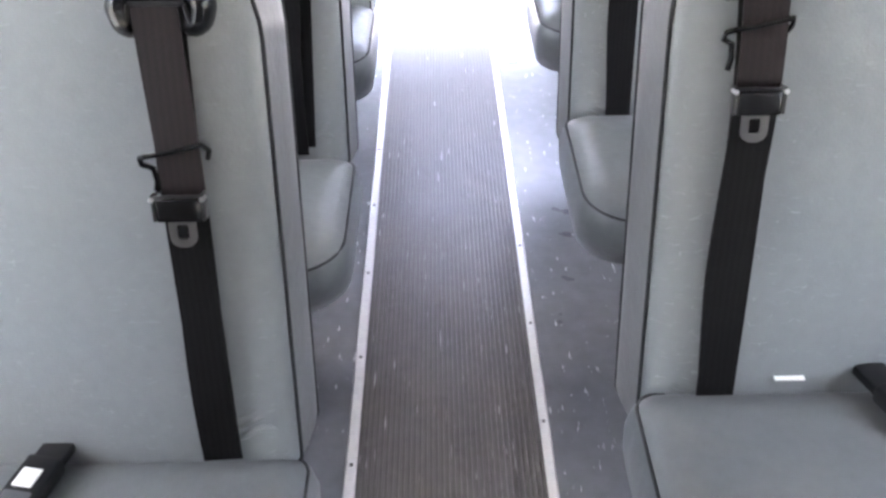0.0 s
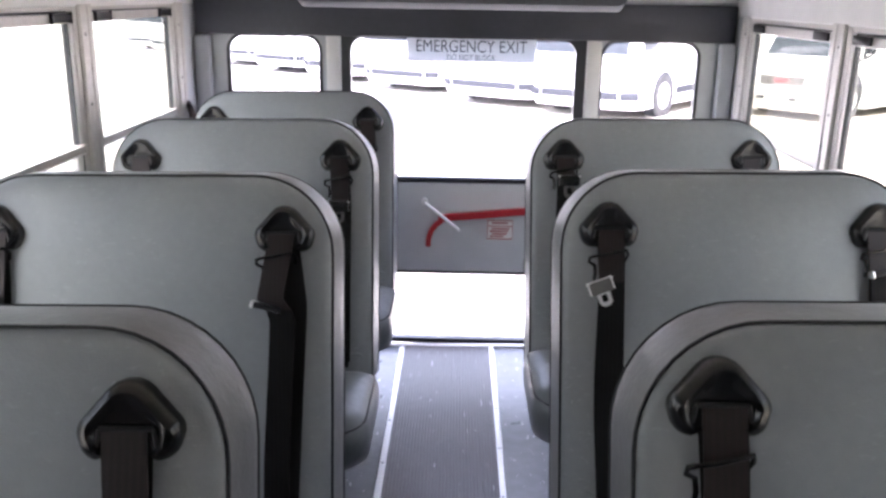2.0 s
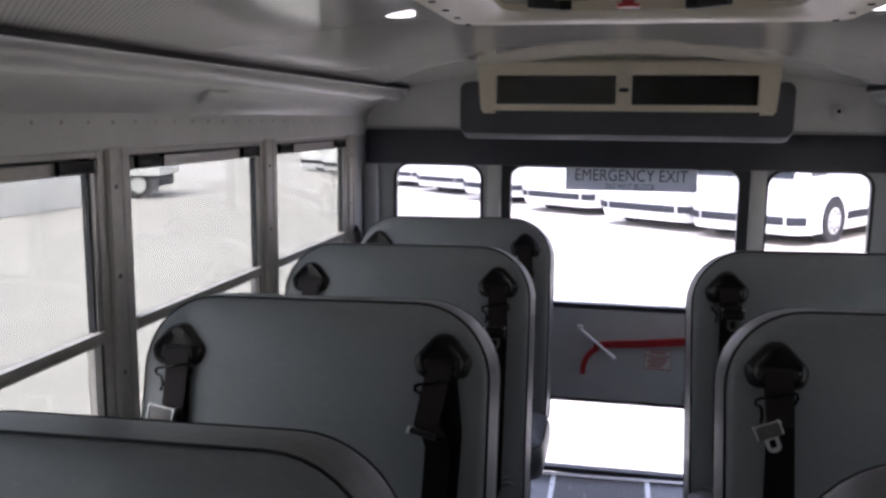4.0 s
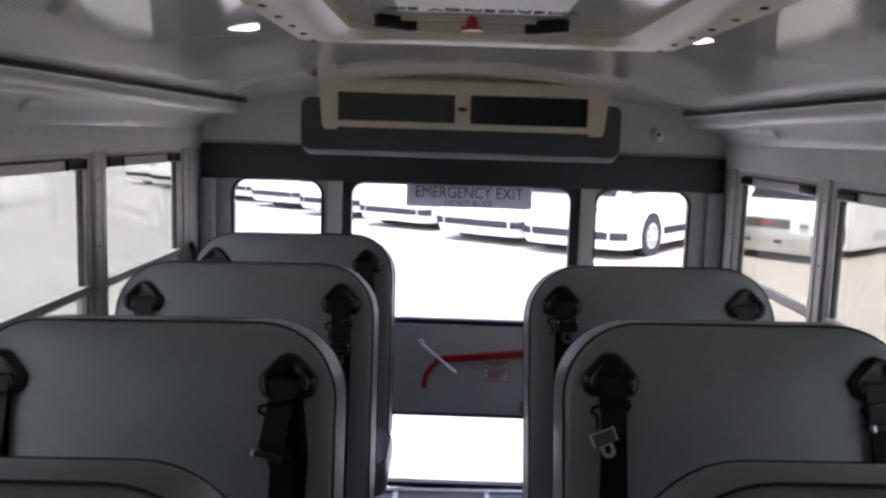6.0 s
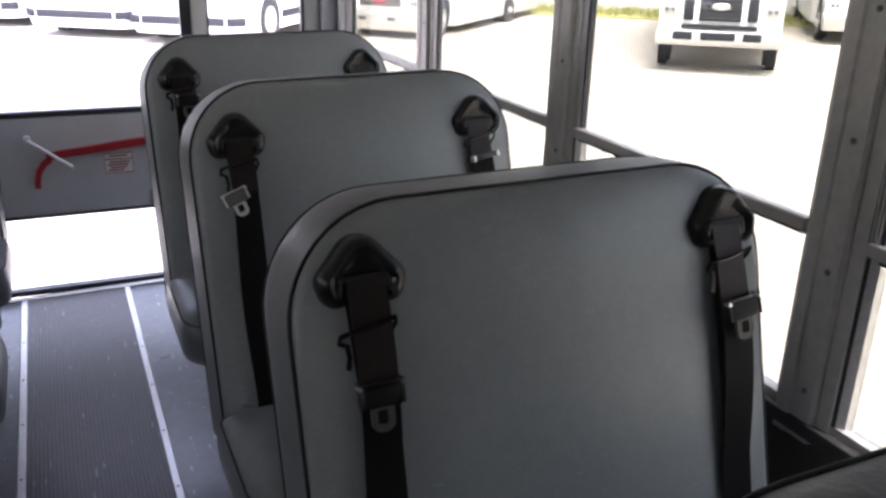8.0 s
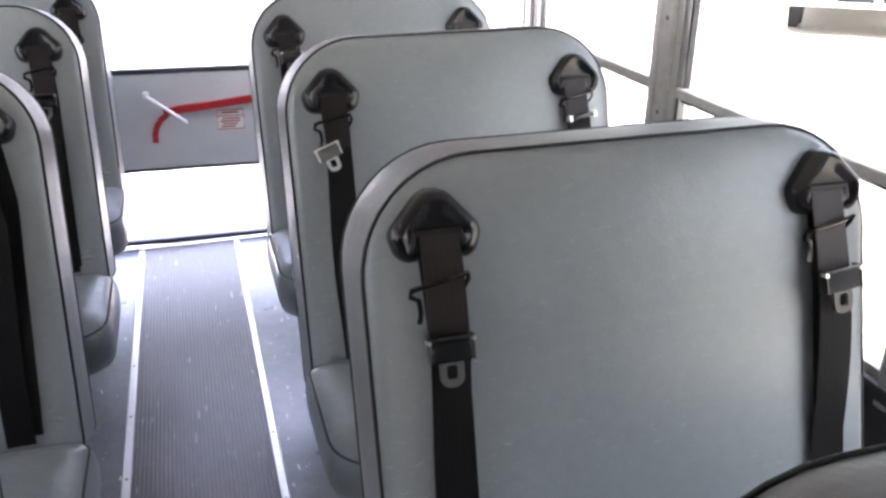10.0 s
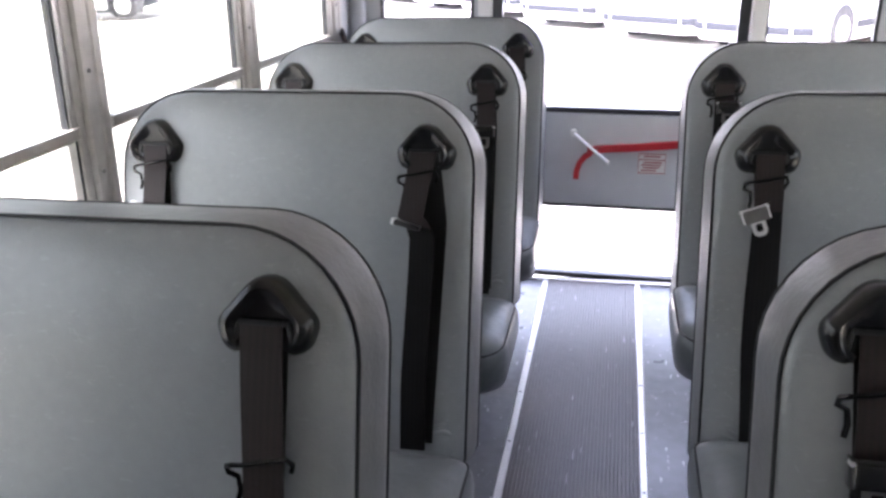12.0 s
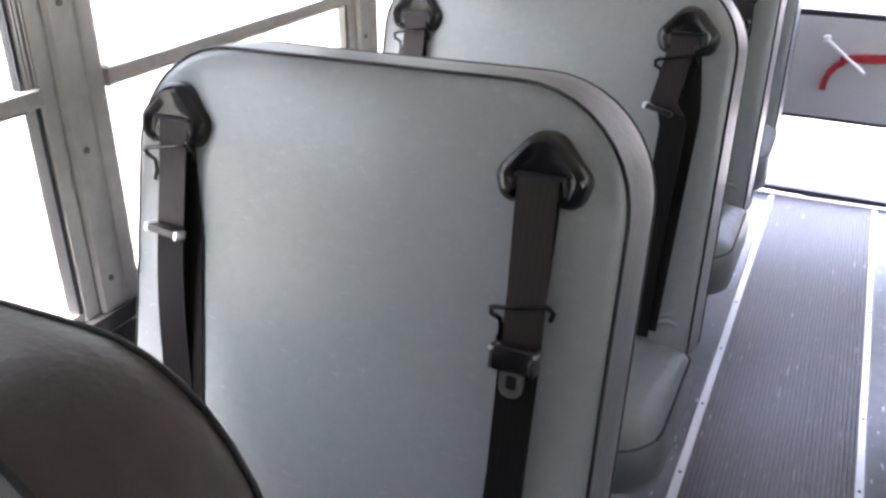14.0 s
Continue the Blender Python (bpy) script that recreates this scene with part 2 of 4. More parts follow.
def darker_side(m, colour, x0, x1, side=1):
    """A darker tint of the lot, which begins between x0 and x1 on one side of the bus with a ragged edge."""
    n, l = m.node_tree.nodes, m.node_tree.links
    p = n["Principled BSDF"]
    co, sp, nz, ad, mr, mx = n.new("ShaderNodeTexCoord"), n.new("ShaderNodeSeparateXYZ"), n.new("ShaderNodeTexNoise"), n.new("ShaderNodeMath"), n.new("ShaderNodeMapRange"), n.new("ShaderNodeMix")
    nz.inputs["Scale"].default_value, nz.inputs["Detail"].default_value = 0.35, 6.0
    ad.operation = "MULTIPLY_ADD"
    ad.inputs[1].default_value = 3.0
    mr.inputs["From Min"].default_value, mr.inputs["From Max"].default_value = x0 + 1.5, x1 + 1.5
    mx.data_type = "RGBA"
    mx.blend_type = "MULTIPLY"
    mx.inputs["B"].default_value = (*colour, 1)
    l.new(co.outputs["Object"], sp.inputs[0])
    l.new(co.outputs["Object"], nz.inputs["Vector"])
    l.new(nz.outputs["Fac"], ad.inputs[0])
    sg = n.new("ShaderNodeMath")
    sg.operation = "MULTIPLY"
    sg.inputs[1].default_value = side
    l.new(sp.outputs["X"], sg.inputs[0])
    l.new(sg.outputs[0], ad.inputs[2])
    l.new(ad.outputs[0], mr.inputs["Value"])
    l.new(mr.outputs["Result"], mx.inputs["Factor"])
    l.new(p.inputs["Base Color"].links[0].from_socket, mx.inputs["A"])
    l.new(mx.outputs["Result"], p.inputs["Base Color"])


# browner on the right of the bus, greyer on the left
darker_side(CONCRETE, (0.72, 0.69, 0.64), 0.5, 3.5)
darker_side(CONCRETE, (0.62, 0.63, 0.64), 2.5, 5.0, -1)
scratches(VINYL, (0.40, 0.42, 0.43), 38.0, 0.018, 0.55)
dents(VINYL, 9.0, 0.5, 0.006)
dents(CUSHION, 11.0, 0.6, 0.008)
dents(EDGE, 14.0, 0.5, 0.005)
dents(CEIL, 6.0, 0.12, 0.004)
dents(COVE, 3.0, 0.15, 0.004)
scuffs(RUBBERFLOOR, (0.6, 0.61, 0.63), (95, 20, 1), 0.672)
scuffs(VINYL, (0.262, 0.279, 0.288), (45, 90, 140), 0.665)
scuffs(MAT, (0.40, 0.38, 0.375), (150, 9, 1), 0.675)


def stripes(m, pitch, low, high):
    """Fine lengthwise ribs of a woven strap."""
    n, l = m.node_tree.nodes, m.node_tree.links
    p = n["Principled BSDF"]
    co, wv, mr, mx = n.new("ShaderNodeTexCoord"), n.new("ShaderNodeTexWave"), n.new("ShaderNodeMapRange"), n.new("ShaderNodeMix")
    wv.wave_type, wv.bands_direction = "BANDS", "X"
    wv.inputs["Scale"].default_value, wv.inputs["Distortion"].default_value = 0.314 / pitch, 0.6
    mr.inputs["To Min"].default_value, mr.inputs["To Max"].default_value = low, high
    mx.data_type, mx.blend_type = "RGBA", "MULTIPLY"
    mx.inputs["Factor"].default_value = 1
    l.new(co.outputs["Object"], wv.inputs["Vector"])
    l.new(wv.outputs["Fac"], mr.inputs["Value"])
    l.new(p.inputs["Base Color"].links[0].from_socket, mx.inputs["A"])
    l.new(mr.outputs["Result"], mx.inputs["B"])
    l.new(mx.outputs["Result"], p.inputs["Base Color"])


stripes(WEBBING, 0.0085, 0.85, 1.2)
stripes(LOWERWEB, 0.0085, 0.85, 1.15)


# ---- building helpers ----
def part(name, bm, mat, parent=None, label="", smooth=0.6):
    me = bpy.data.meshes.new(name)
    bmesh.ops.recalc_face_normals(bm, faces=bm.faces[:])
    bm.to_mesh(me)
    bm.free()
    me.materials.append(mat)
    if smooth:
        for f in me.polygons:
            f.use_smooth = True
        me.set_sharp_from_angle(angle=smooth)
    ob = new(name, me)
    if parent:
        ob.parent = parent
    if label:
        ob["label"] = label
    return ob


def thing(name, m, label, category, group="", kind=""):
    ob = new(name)
    ob.empty_display_size = 0.1
    ob.matrix_world = m
    return tagged(ob, label, category, group, kind)


def box(bm, x0, x1, y0, y1, z0, z1, bevel=0.0, m=None):
    r = bmesh.ops.create_cube(bm, size=1)
    v = r["verts"]
    for w in v:
        w.co = Vector((x0 + (w.co.x + 0.5) * (x1 - x0), y0 + (w.co.y + 0.5) * (y1 - y0), z0 + (w.co.z + 0.5) * (z1 - z0)))
    if bevel:
        es = list({e for w in v for e in w.link_edges})
        out = bmesh.ops.bevel(bm, geom=es, offset=bevel, segments=2, affect="EDGES", profile=0.5)
        v = list({w for f in out["faces"] for w in f.verts} | {w for w in v if w.is_valid})
    if m is not None:
        for w in v:
            w.co = m @ w.co
    return bm


def boxed(*a, **k):
    return box(bmesh.new(), *a, **k)


def disc(bm, centre, axis, radius, depth, seg=16, inner=0.0):
    """A short cylinder whose axis runs from centre along axis; with inner, a ring."""
    q = Vector(axis).normalized().to_track_quat("Z", "Y").to_matrix().to_4x4()
    m = Matrix.Translation(centre) @ q
    profile = [(inner, 0), (radius, 0), (radius, depth), (inner, depth)]
    rings = []
    for r, h in profile:
        rings.append([bm.verts.new(m @ Vector((r * math.cos(2 * math.pi * i / seg), r * math.sin(2 * math.pi * i / seg), h))) for i in range(seg)])
    for a, b in zip(rings, rings[1:] + ([rings[0]] if inner else [])):
        for i in range(seg):
            bm.faces.new((a[i], a[(i + 1) % seg], b[(i + 1) % seg], b[i]))
    return bm


def rod(bm, pts, radius, seg=8, closed=False):
    """A tube along a line of points."""
    pts = [Vector(p) for p in pts]
    rings = []
    for i, p in enumerate(pts):
        if closed:
            d = pts[(i + 1) % len(pts)] - pts[i - 1]
        else:
            d = pts[min(i + 1, len(pts) - 1)] - pts[max(i - 1, 0)]
        d.normalize()
        up = Vector((0, 1, 0)) if abs(d.y) < 0.9 else Vector((1, 0, 0))
        s = d.cross(up).normalized()
        u = s.cross(d)
        rings.append([bm.verts.new(p + radius * (math.cos(2 * math.pi * k / seg) * s + math.sin(2 * math.pi * k / seg) * u)) for k in range(seg)])
    pairs = list(zip(rings, rings[1:])) + ([(rings[-1], rings[0])] if closed else [])
    for a, b in pairs:
        for k in range(seg):
            bm.faces.new((a[k], a[(k + 1) % seg], b[(k + 1) % seg], b[k]))
    if not closed:
        bm.faces.new(rings[0])
        bm.faces.new(rings[-1])
    return bm


def outline(u0, u1, v0, v1, rt, rb, n=8):
    """A rectangle with rounded upper and lower corners, anticlockwise."""
    out = []
    for cu, cv, r, a0 in ((u1, v0, rb, -90), (u1, v1, rt, 0), (u0, v1, rt, 90), (u0, v0, rb, 180)):
        r = max(r, 0.0005)
        su, sv = (-1 if cu == u1 else 1), (1 if cv == v0 else -1)
        for k in range(n + 1):
            a = radians(a0 + 90 * k / n)
            out.append((cu + su * r + r * math.cos(a), cv + sv * r + r * math.sin(a)))
    return out


def loft(bm, rings, cap0=True, cap1=True, closed=True):
    vs = [[bm.verts.new(p) for p in r] for r in rings]
    for a, b in zip(vs, vs[1:]):
        n = len(a)
        for i in range(n if closed else n - 1):
            bm.faces.new((a[i], a[(i + 1) % n], b[(i + 1) % n], b[i]))
    if cap0:
        bm.faces.new(vs[0][::-1])
    if cap1:
        bm.faces.new(vs[-1])
    return bm


def prism(bm, pts, a, b, axis="y"):
    """An outline drawn in the plane across the axis, drawn out from a to b."""
    def at(p, h):
        return {"x": (h, p[0], p[1]), "y": (p[0], h, p[1]), "z": (p[0], p[1], h)}[axis]
    return loft(bm, [[at(p, a) for p in pts], [at(p, b) for p in pts]])


def sheet(bm, pts, a, b, thick, axis="y"):
    """A bent strip of sheet: an open line of points, given thickness and drawn out from a to b."""
    n = len(pts)
    off = []
    for i in range(n):
        p, q = Vector(pts[max(i - 1, 0)]), Vector(pts[min(i + 1, n - 1)])
        d = (q - p).normalized()
        off.append((pts[i][0] - d.y * thick, pts[i][1] + d.x * thick))
    return prism(bm, list(pts) + off[::-1], a, b, axis)


def plate(bm, x0, x1, z0, z1, hole, r, y0, y1):
    """An upright plate across y with one rounded opening through it."""
    o = outline(x0, x1, z0, z1, 0.0005, 0.0005)
    h = outline(*hole, r, r)
    rings = [[(p[0], y0, p[1]) for p in o], [(p[0], y0, p[1]) for p in h], [(p[0], y1, p[1]) for p in h], [(p[0], y1, p[1]) for p in o]]
    return loft(bm, rings + rings[:1], False, False)


# ---- the bus shell ----
XL, XR, XC = -1.0, 1.11, 0.055
BACK, FRONT = 4.83, -2.9
SHELL = Matrix.Translation((XC, 0, 0.7)) @ Matrix.Rotation(radians(1.0), 4, "Y") @ Matrix.Translation((-XC, 0, -0.7))
SILL = 0.65
# far edges of the window posts, and heights of meeting rail, sash top and window head, side by side
POST_FAR = {-1: [4.65 - 0.812 * k for k in range(5)], 1: [4.735 - 0.822 * k for k in range(5)]}
RAILS = {-1: (1.010, 1.034), 1: (0.974, 0.998)}
SASH_TOP = {-1: (1.361, 1.387), 1: (1.337, 1.367)}
HEADS = {-1: 1.403, 1: 1.387}
PW = 0.080
# span along y of the unseen opening added to the left wall for light
LIGHT_GAP = (-2.75, -1.0)


def structure(name, bm, mat, label, category, shell=True, smooth=0.6):
    ob = part(name, bm, mat, smooth=smooth)
    if shell:
        ob.matrix_world = SHELL
    return tagged(ob, label, category, kind="structure")


floor = structure("floor", boxed(XL - 0.06, XR + 0.06, FRONT, BACK + 0.02, -0.06, 0.0), RUBBERFLOOR, "scuffed grey rubber bus floor with pale specks", "floor", shell=False)

# ribbed runner between two aluminium strips
bm = bmesh.new()
G = 0.19
ribs, line = 34, []
for i in range(ribs):
    a = -G + 0.008 + (2 * G - 0.016) * i / ribs
    w = (2 * G - 0.016) / ribs
    line += [(a, 0.003), (a + 0.22 * w, 0.003), (a + 0.34 * w, 0.0062), (a + 0.86 * w, 0.0062), (a + 0.98 * w, 0.003)]
sheet(bm, line, FRONT + 0.3, BACK - 0.02, -0.004)
structure("aisle_runner", bm, MAT, "dark ribbed rubber aisle runner with worn streaks", "floor mat", shell=False, smooth=0)
for s in (-1, 1):
    bm = bmesh.new()
    w = 0.0115
    prism(bm, [(s * G - w, 0.0005), (s * G - w, 0.004), (s * G - w + 0.003, 0.007), (s * G + w - 0.003, 0.007), (s * G + w, 0.004), (s * G + w, 0.0005)], FRONT + 0.3, BACK - 0.015)
    strip = structure("trim_strip", bm, BRIGHTALU, "screwed aluminium edge strip of the aisle runner", "floor trim", shell=False, smooth=0)
    for k in range(26):
        b2 = bmesh.new()
        disc(b2, (s * G, 4.7 - 0.29 * k + (0.1 if s > 0 else 0), 0.0068), (0, 0, 1), 0.0042, 0.0014, 8)
        part("screw", b2, DULL, strip)
# door sill
bm = bmesh.new()
prism(bm, [(BACK - 0.03, 0.0), (BACK - 0.03, 0.008), (BACK - 0.012, 0.012), (BACK - 0.012, 0.0)], XL + 0.02, XR - 0.02, "x")
structure("sill_strip", bm, ALU, "aluminium strip along the rear door sill", "floor trim", shell=False)

# ceiling: arched glossy sheets, side coves, window headers
HALF, ZG, RISE = 0.88, 1.592, 0.085


def arch(x):
    return ZG + 0.008 + RISE * (1 - ((x - XC) / HALF) ** 2)


bm = bmesh.new()
seams = [BACK + 0.04, 3.85, 3.02, 2.19, 1.36, 0.53, -0.3, -1.13, -1.96, FRONT]
xs = [XC - HALF + 2 * HALF * i / 40 for i in range(41)]
for b, a in zip(seams[:2], seams[1:3]):
    sheet(bm, [(x, arch(x)) for x in xs], a + 0.0025, b - 0.0025, 0.012)
bs = bmesh.new()
for b in seams[1:-1]:
    sheet(bs, [(x, arch(x) + 0.0012) for x in xs], b - 0.02, b + 0.02, 0.010)
structure("seam_backing", bs, BLACKTRIM, "dark joints between the ceiling panels", "ceiling trim")
bp = bmesh.new()
for b, a in zip(seams[2:], seams[3:]):
    sheet(bp, [(x, arch(x)) for x in xs], a + 0.0025, b - 0.0025, 0.012)
structure("perforated_ceiling", bp, PERF, "glossy white perforated steel ceiling panels", "ceiling")
structure("ceiling", bm, CEIL, "glossy white arched steel bus ceiling with panel seams", "ceiling")
for s, xw in ((-1, XL), (1, XR)):
    bm = bmesh.new()
    g = XC + s * HALF
    pts = [(xw, 1.47), (xw - s * 0.006, 1.488), (xw - s * 0.026, 1.510), (xw - s * 0.060, 1.532), (xw - s * 0.098, 1.548), (xw - s * 0.116, 1.552), (xw - s * 0.124, 1.547),
           (xw - s * 0.138, 1.541), (xw - s * 0.152, 1.543), (xw - s * 0.163, 1.551), (xw - s * 0.169, 1.564), (xw - s * 0.170, 1.580), (g + s * 0.006, 1.590), (g + s * 0.006, 1.61)]
    sheet(bm, pts, FRONT, BACK + 0.04, -s * 0.012)
    structure("roof_groove", boxed(min(g - s * 0.012, g + s * 0.004), max(g - s * 0.012, g + s * 0.004), FRONT, BACK, 1.588, 1.5995), BLACKTRIM, "dark groove between cove and ceiling", "ceiling trim")
    structure("cove", bm, COVE, "pale grey rolled steel cove panel under the roof edge", "ceiling trim")
    bm = bmesh.new()
    head = HEADS[s]
    sheet(bm, [(xw - s * 0.002, head), (xw - s * 0.006, head + 0.004), (xw - s * 0.006, 1.478), (xw - s * 0.002, 1.482)], FRONT, BACK, -s * 0.02)
    hd = structure("header_panel", bm, COVE, "pale grey riveted panel over the side windows", "wall trim")
    for k in range(60):
        b2 = bmesh.new()
        disc(b2, (xw - s * 0.0055, BACK - 0.15 - 0.085 * k, 1.463), (-s, 0, 0), 0.004, 0.0016, 8)
        part("rivet", b2, FRAMEALU if s < 0 else COVE, hd)

# side walls under and between the windows
for s, xw, nm in ((-1, XL, "wall_left"), (1, XR, "wall_right")):
    head = HEADS[s]
    bm = bmesh.new()
    box(bm, xw, xw + s * 0.05, LIGHT_GAP[1] if s < 0 else FRONT, BACK + 0.05, -0.08, SILL)
    box(bm, xw + s * 0.012, xw + s * 0.05, FRONT, BACK + 0.05, head, 1.63)
    # unseen windowless stretch towards the front, added to hold back side light
    box(bm, xw, xw + s * 0.05, LIGHT_GAP[1] if s < 0 else FRONT, POST_FAR[s][-1] - PW, SILL, head)
    wall = structure(nm, bm, DARKWALL, "dark grey bus side wall panel under the windows", "wall")
    for k, y in enumerate(POST_FAR[s]):
        b2 = bmesh.new()
        prism(b2, [(xw + s * 0.03, y - PW), (xw - s * 0.006, y - PW), (xw - s * 0.012, y - PW + 0.006), (xw - s * 0.012, y - 0.034), (xw - s * 0.015, y - 0.030),
                   (xw - s * 0.015, y - 0.006), (xw - s * 0.009, y), (xw + s * 0.03, y)], SILL - 0.02, head + 0.006, "z")
        post = part("window_post", b2, FRAMEALU, wall, smooth=0)
        for z in (0.72, 0.93, 1.14, 1.33):
            b3 = bmesh.new()
            disc(b3, (xw - s * 0.012, y - 0.055, z), (-s, 0, 0), 0.005, 0.002, 8)
            part("screw", b3, DULL, post)
    y = POST_FAR[s][0]
    part("corner_panel", boxed(min(xw - s * 0.002, xw + s * 0.05), max(xw - s * 0.002, xw + s * 0.05), y + 0.001, BACK + 0.05, SILL - 0.01, 1.44), WALLGREY, wall)
    b2 = bmesh.new()
    box(b2, xw - s * 0.016, xw + s * 0.04, 0.0, BACK - 0.06, SILL - 0.012, SILL + 0.016, 0.004)
    part("window_ledge", b2, DARKWALL, wall)


# side windows: fixed lower pane, sliding upper sash
def side_window(name, s, xw, y0, y1):
    w = thing(name, SHELL, "split sash bus window in grey aluminium frame", "window", "side windows", "structure")
    (r0, r1), (t0, t1), head = RAILS[s], SASH_TOP[s], HEADS[s]
    f = bmesh.new()
    box(f, xw + s * 0.002, xw + s * 0.03, y0, y0 + 0.012, SILL + 0.016, head)
    box(f, xw - s * 0.003, xw + s * 0.03, y1 - 0.026, y1, SILL + 0.016, head)
    box(f, xw + s * 0.002, xw + s * 0.03, y0 + 0.012, y1 - 0.026, SILL + 0.016, SILL + 0.03)
    box(f, xw - s * 0.002, xw + s * 0.03, y0 + 0.012, y1 - 0.026, t1 + 0.006, head)
    part("window_frame", f, FRAMEALU, w, smooth=0)
    # channel in which the sash slides, and the bevel round the fixed pane
    f = bmesh.new()
    for a, b in ((0.0265, 0.0295), (0.034, 0.038), (0.0405, 0.0435)):
        box(f, xw - s * 0.001, xw + s * 0.018, y1 - b, y1 - a, r1, t1 + 0.006)
    box(f, xw + s * 0.008, xw + s * 0.018, y1 - 0.0435, y1 - 0.0265, r1, t1 + 0.006)
    prism(f, [(xw + s * 0.024, y1 - 0.034), (xw + s * 0.002, y1 - 0.034), (xw + s * 0.010, y1 - 0.046), (xw + s * 0.024, y1 - 0.05)], SILL + 0.03, r0, "z")
    part("sash_channel", f, ALU, w, "bright aluminium channel", smooth=0)
    f = bmesh.new()
    box(f, xw + s * 0.003, xw + s * 0.018, y1 - 0.050, y1 - 0.044, r1, t0)
    box(f, xw + s * 0.001, xw + s * 0.018, y1 - 0.0335, y1 - 0.0265, SILL + 0.03, r0)
    box(f, xw + s * 0.004, xw + s * 0.018, y0 + 0.0125, y1 - 0.026, t1, t1 + 0.006)
    box(f, xw - s * 0.003, xw + s * 0.018, y0 + 0.0125, y1 - 0.051, r0 - 0.004, r0)
    part("gasket", f, BLACKTRIM, w, "black rubber gasket", smooth=0)
    f = bmesh.new()
    box(f, xw - s * 0.005, xw + s * 0.016, y0 + 0.013, y1 - 0.027, r0, r1, 0.004)
    box(f, xw - s * 0.003, xw + s * 0.012, y0 + 0.013, y1 - 0.027, t0, t1, 0.003)
    sash = part("sash", f, FRAMEALU, w, smooth=0)
    for a in (y0 + 0.03, y1 - 0.16):
        part("latch", boxed(xw - s * 0.011, xw - s * 0.0035, a, a + 0.11, t0 + 0.004, t1 - 0.001, 0.003), MATTEBLACK, sash, "black plastic latch")
    for z0, z1, d in ((SILL + 0.02, r0 + 0.01, 0.019), (r1 - 0.01, t0 + 0.01, 0.006)):
        g = part("pane", boxed(min(xw + s * d, xw + s * (d + 0.004)), max(xw + s * d, xw + s * (d + 0.004)), y0 + 0.004, y1 - 0.046, z0, z1), TINTED, w)
        g.visible_shadow = False


n = 1
for s, xw in ((-1, XL), (1, XR)):
    for a, b in zip(POST_FAR[s][1:], POST_FAR[s]):
        side_window(f"window_{n}", s, xw, a + 0.001, b - PW - 0.001)
        n += 1

# front end of the bus, with its windscreen
bm = bmesh.new()
plate(bm, XL - 0.05, XR + 0.05, -0.08, 1.8, (XL + 0.10, XR - 0.10, 0.62, 1.44), 0.08, FRONT - 0.05, FRONT)
structure("wall_front", bm, DARKWALL, "dark grey front end of the bus", "wall")
bm = bmesh.new()
box(bm, XL + 0.05, XR - 0.05, FRONT - 0.03, FRONT - 0.024, 0.5, 1.6)
structure("windscreen", bm, TINTED, "clear bus windscreen", "window").visible_shadow = False

# unseen glazed opening beside the windscreen, added to light the left seats
structure("wall_gap_end", boxed(XL - 0.05, XL, FRONT, LIGHT_GAP[0], -0.08, 1.44), DARKWALL, "dark grey unseen wall end beside the added opening", "wall")
structure("window_light_gap", boxed(XL - 0.03, XL - 0.024, LIGHT_GAP[0], LIGHT_GAP[1], -0.07, 1.43), TINTED, "tinted glazing of an unseen opening added for light", "window").visible_shadow = False
# unseen wall, added to keep light from the front off the right seats
structure("wall_light_block", boxed(0.24, XR - 0.02, 0.80, 0.84, 0.0, 1.55, 0.01), DARKWALL, "plain dark grey unseen wall added to block light", "wall")

# rear wall with its windows and the door opening
DL, DR = -0.43, 0.54
wall = thing("wall_rear", SHELL, "grey steel rear wall of the bus", "wall", kind="structure")
for nm, x0, x1, h0, h1 in (("panel", XL, DL - 0.055, -0.865, -0.513), ("panel", DR + 0.055, XR, 0.603, 0.969)):
    bm = bmesh.new()
    plate(bm, x0, x1, -0.08, 1.44, (h0 - 0.012, h1 + 0.012, 0.72, 1.295), 0.065, BACK, BACK + 0.05)
    part(nm, bm, WALLGREY, wall)
bm = bmesh.new()
for a, b in ((DL - 0.053, DL), (DR, DR + 0.053)):
    box(bm, a, b, BACK - 0.02, BACK + 0.05, -0.06, 1.44, 0.006)
part("door_post", bm, COVE, wall, "pale grey door post")
top = [(x, arch(x) + 0.03) for x in xs]
bm = bmesh.new()
prism(bm, [(XL, 1.43), (XL, 1.50), (XL + 0.04, 1.545), (XL + 0.09, 1.60), *top, (XR - 0.09, 1.60), (XR - 0.04, 1.545), (XR, 1.50), (XR, 1.43)], BACK + 0.002, BACK + 0.05)
part("upper_panel", bm, COVE, wall, "pale grey panel over the rear windows")
for i, (h0, h1) in enumerate(((-0.865, -0.513), (0.603, 0.969))):
    w = thing(f"window_rear_{i + 1}", SHELL, "small rear bus window with rounded corners in black rubber", "window", "rear windows", "structure")
    bm = bmesh.new()
    oo = [outline(h0 - e, h1 + e, 0.732 - e, 1.283 + e, 0.055 + e, 0.055 + e) for e in (0.013, 0.0, 0.0, 0.013)]
    yy = (BACK - 0.004, BACK - 0.006, BACK + 0.02, BACK + 0.02)
    rings = [[(p[0], y, p[1]) for p in o] for o, y in zip(oo, yy)]
    loft(bm, rings + rings[:1], False, False)
    part("rubber_seal", bm, BLACKTRIM, w)
    part("pane", boxed(h0 - 0.005, h1 + 0.005, BACK + 0.012, BACK + 0.016, 0.727, 1.288), GLASS, w).visible_shadow = False
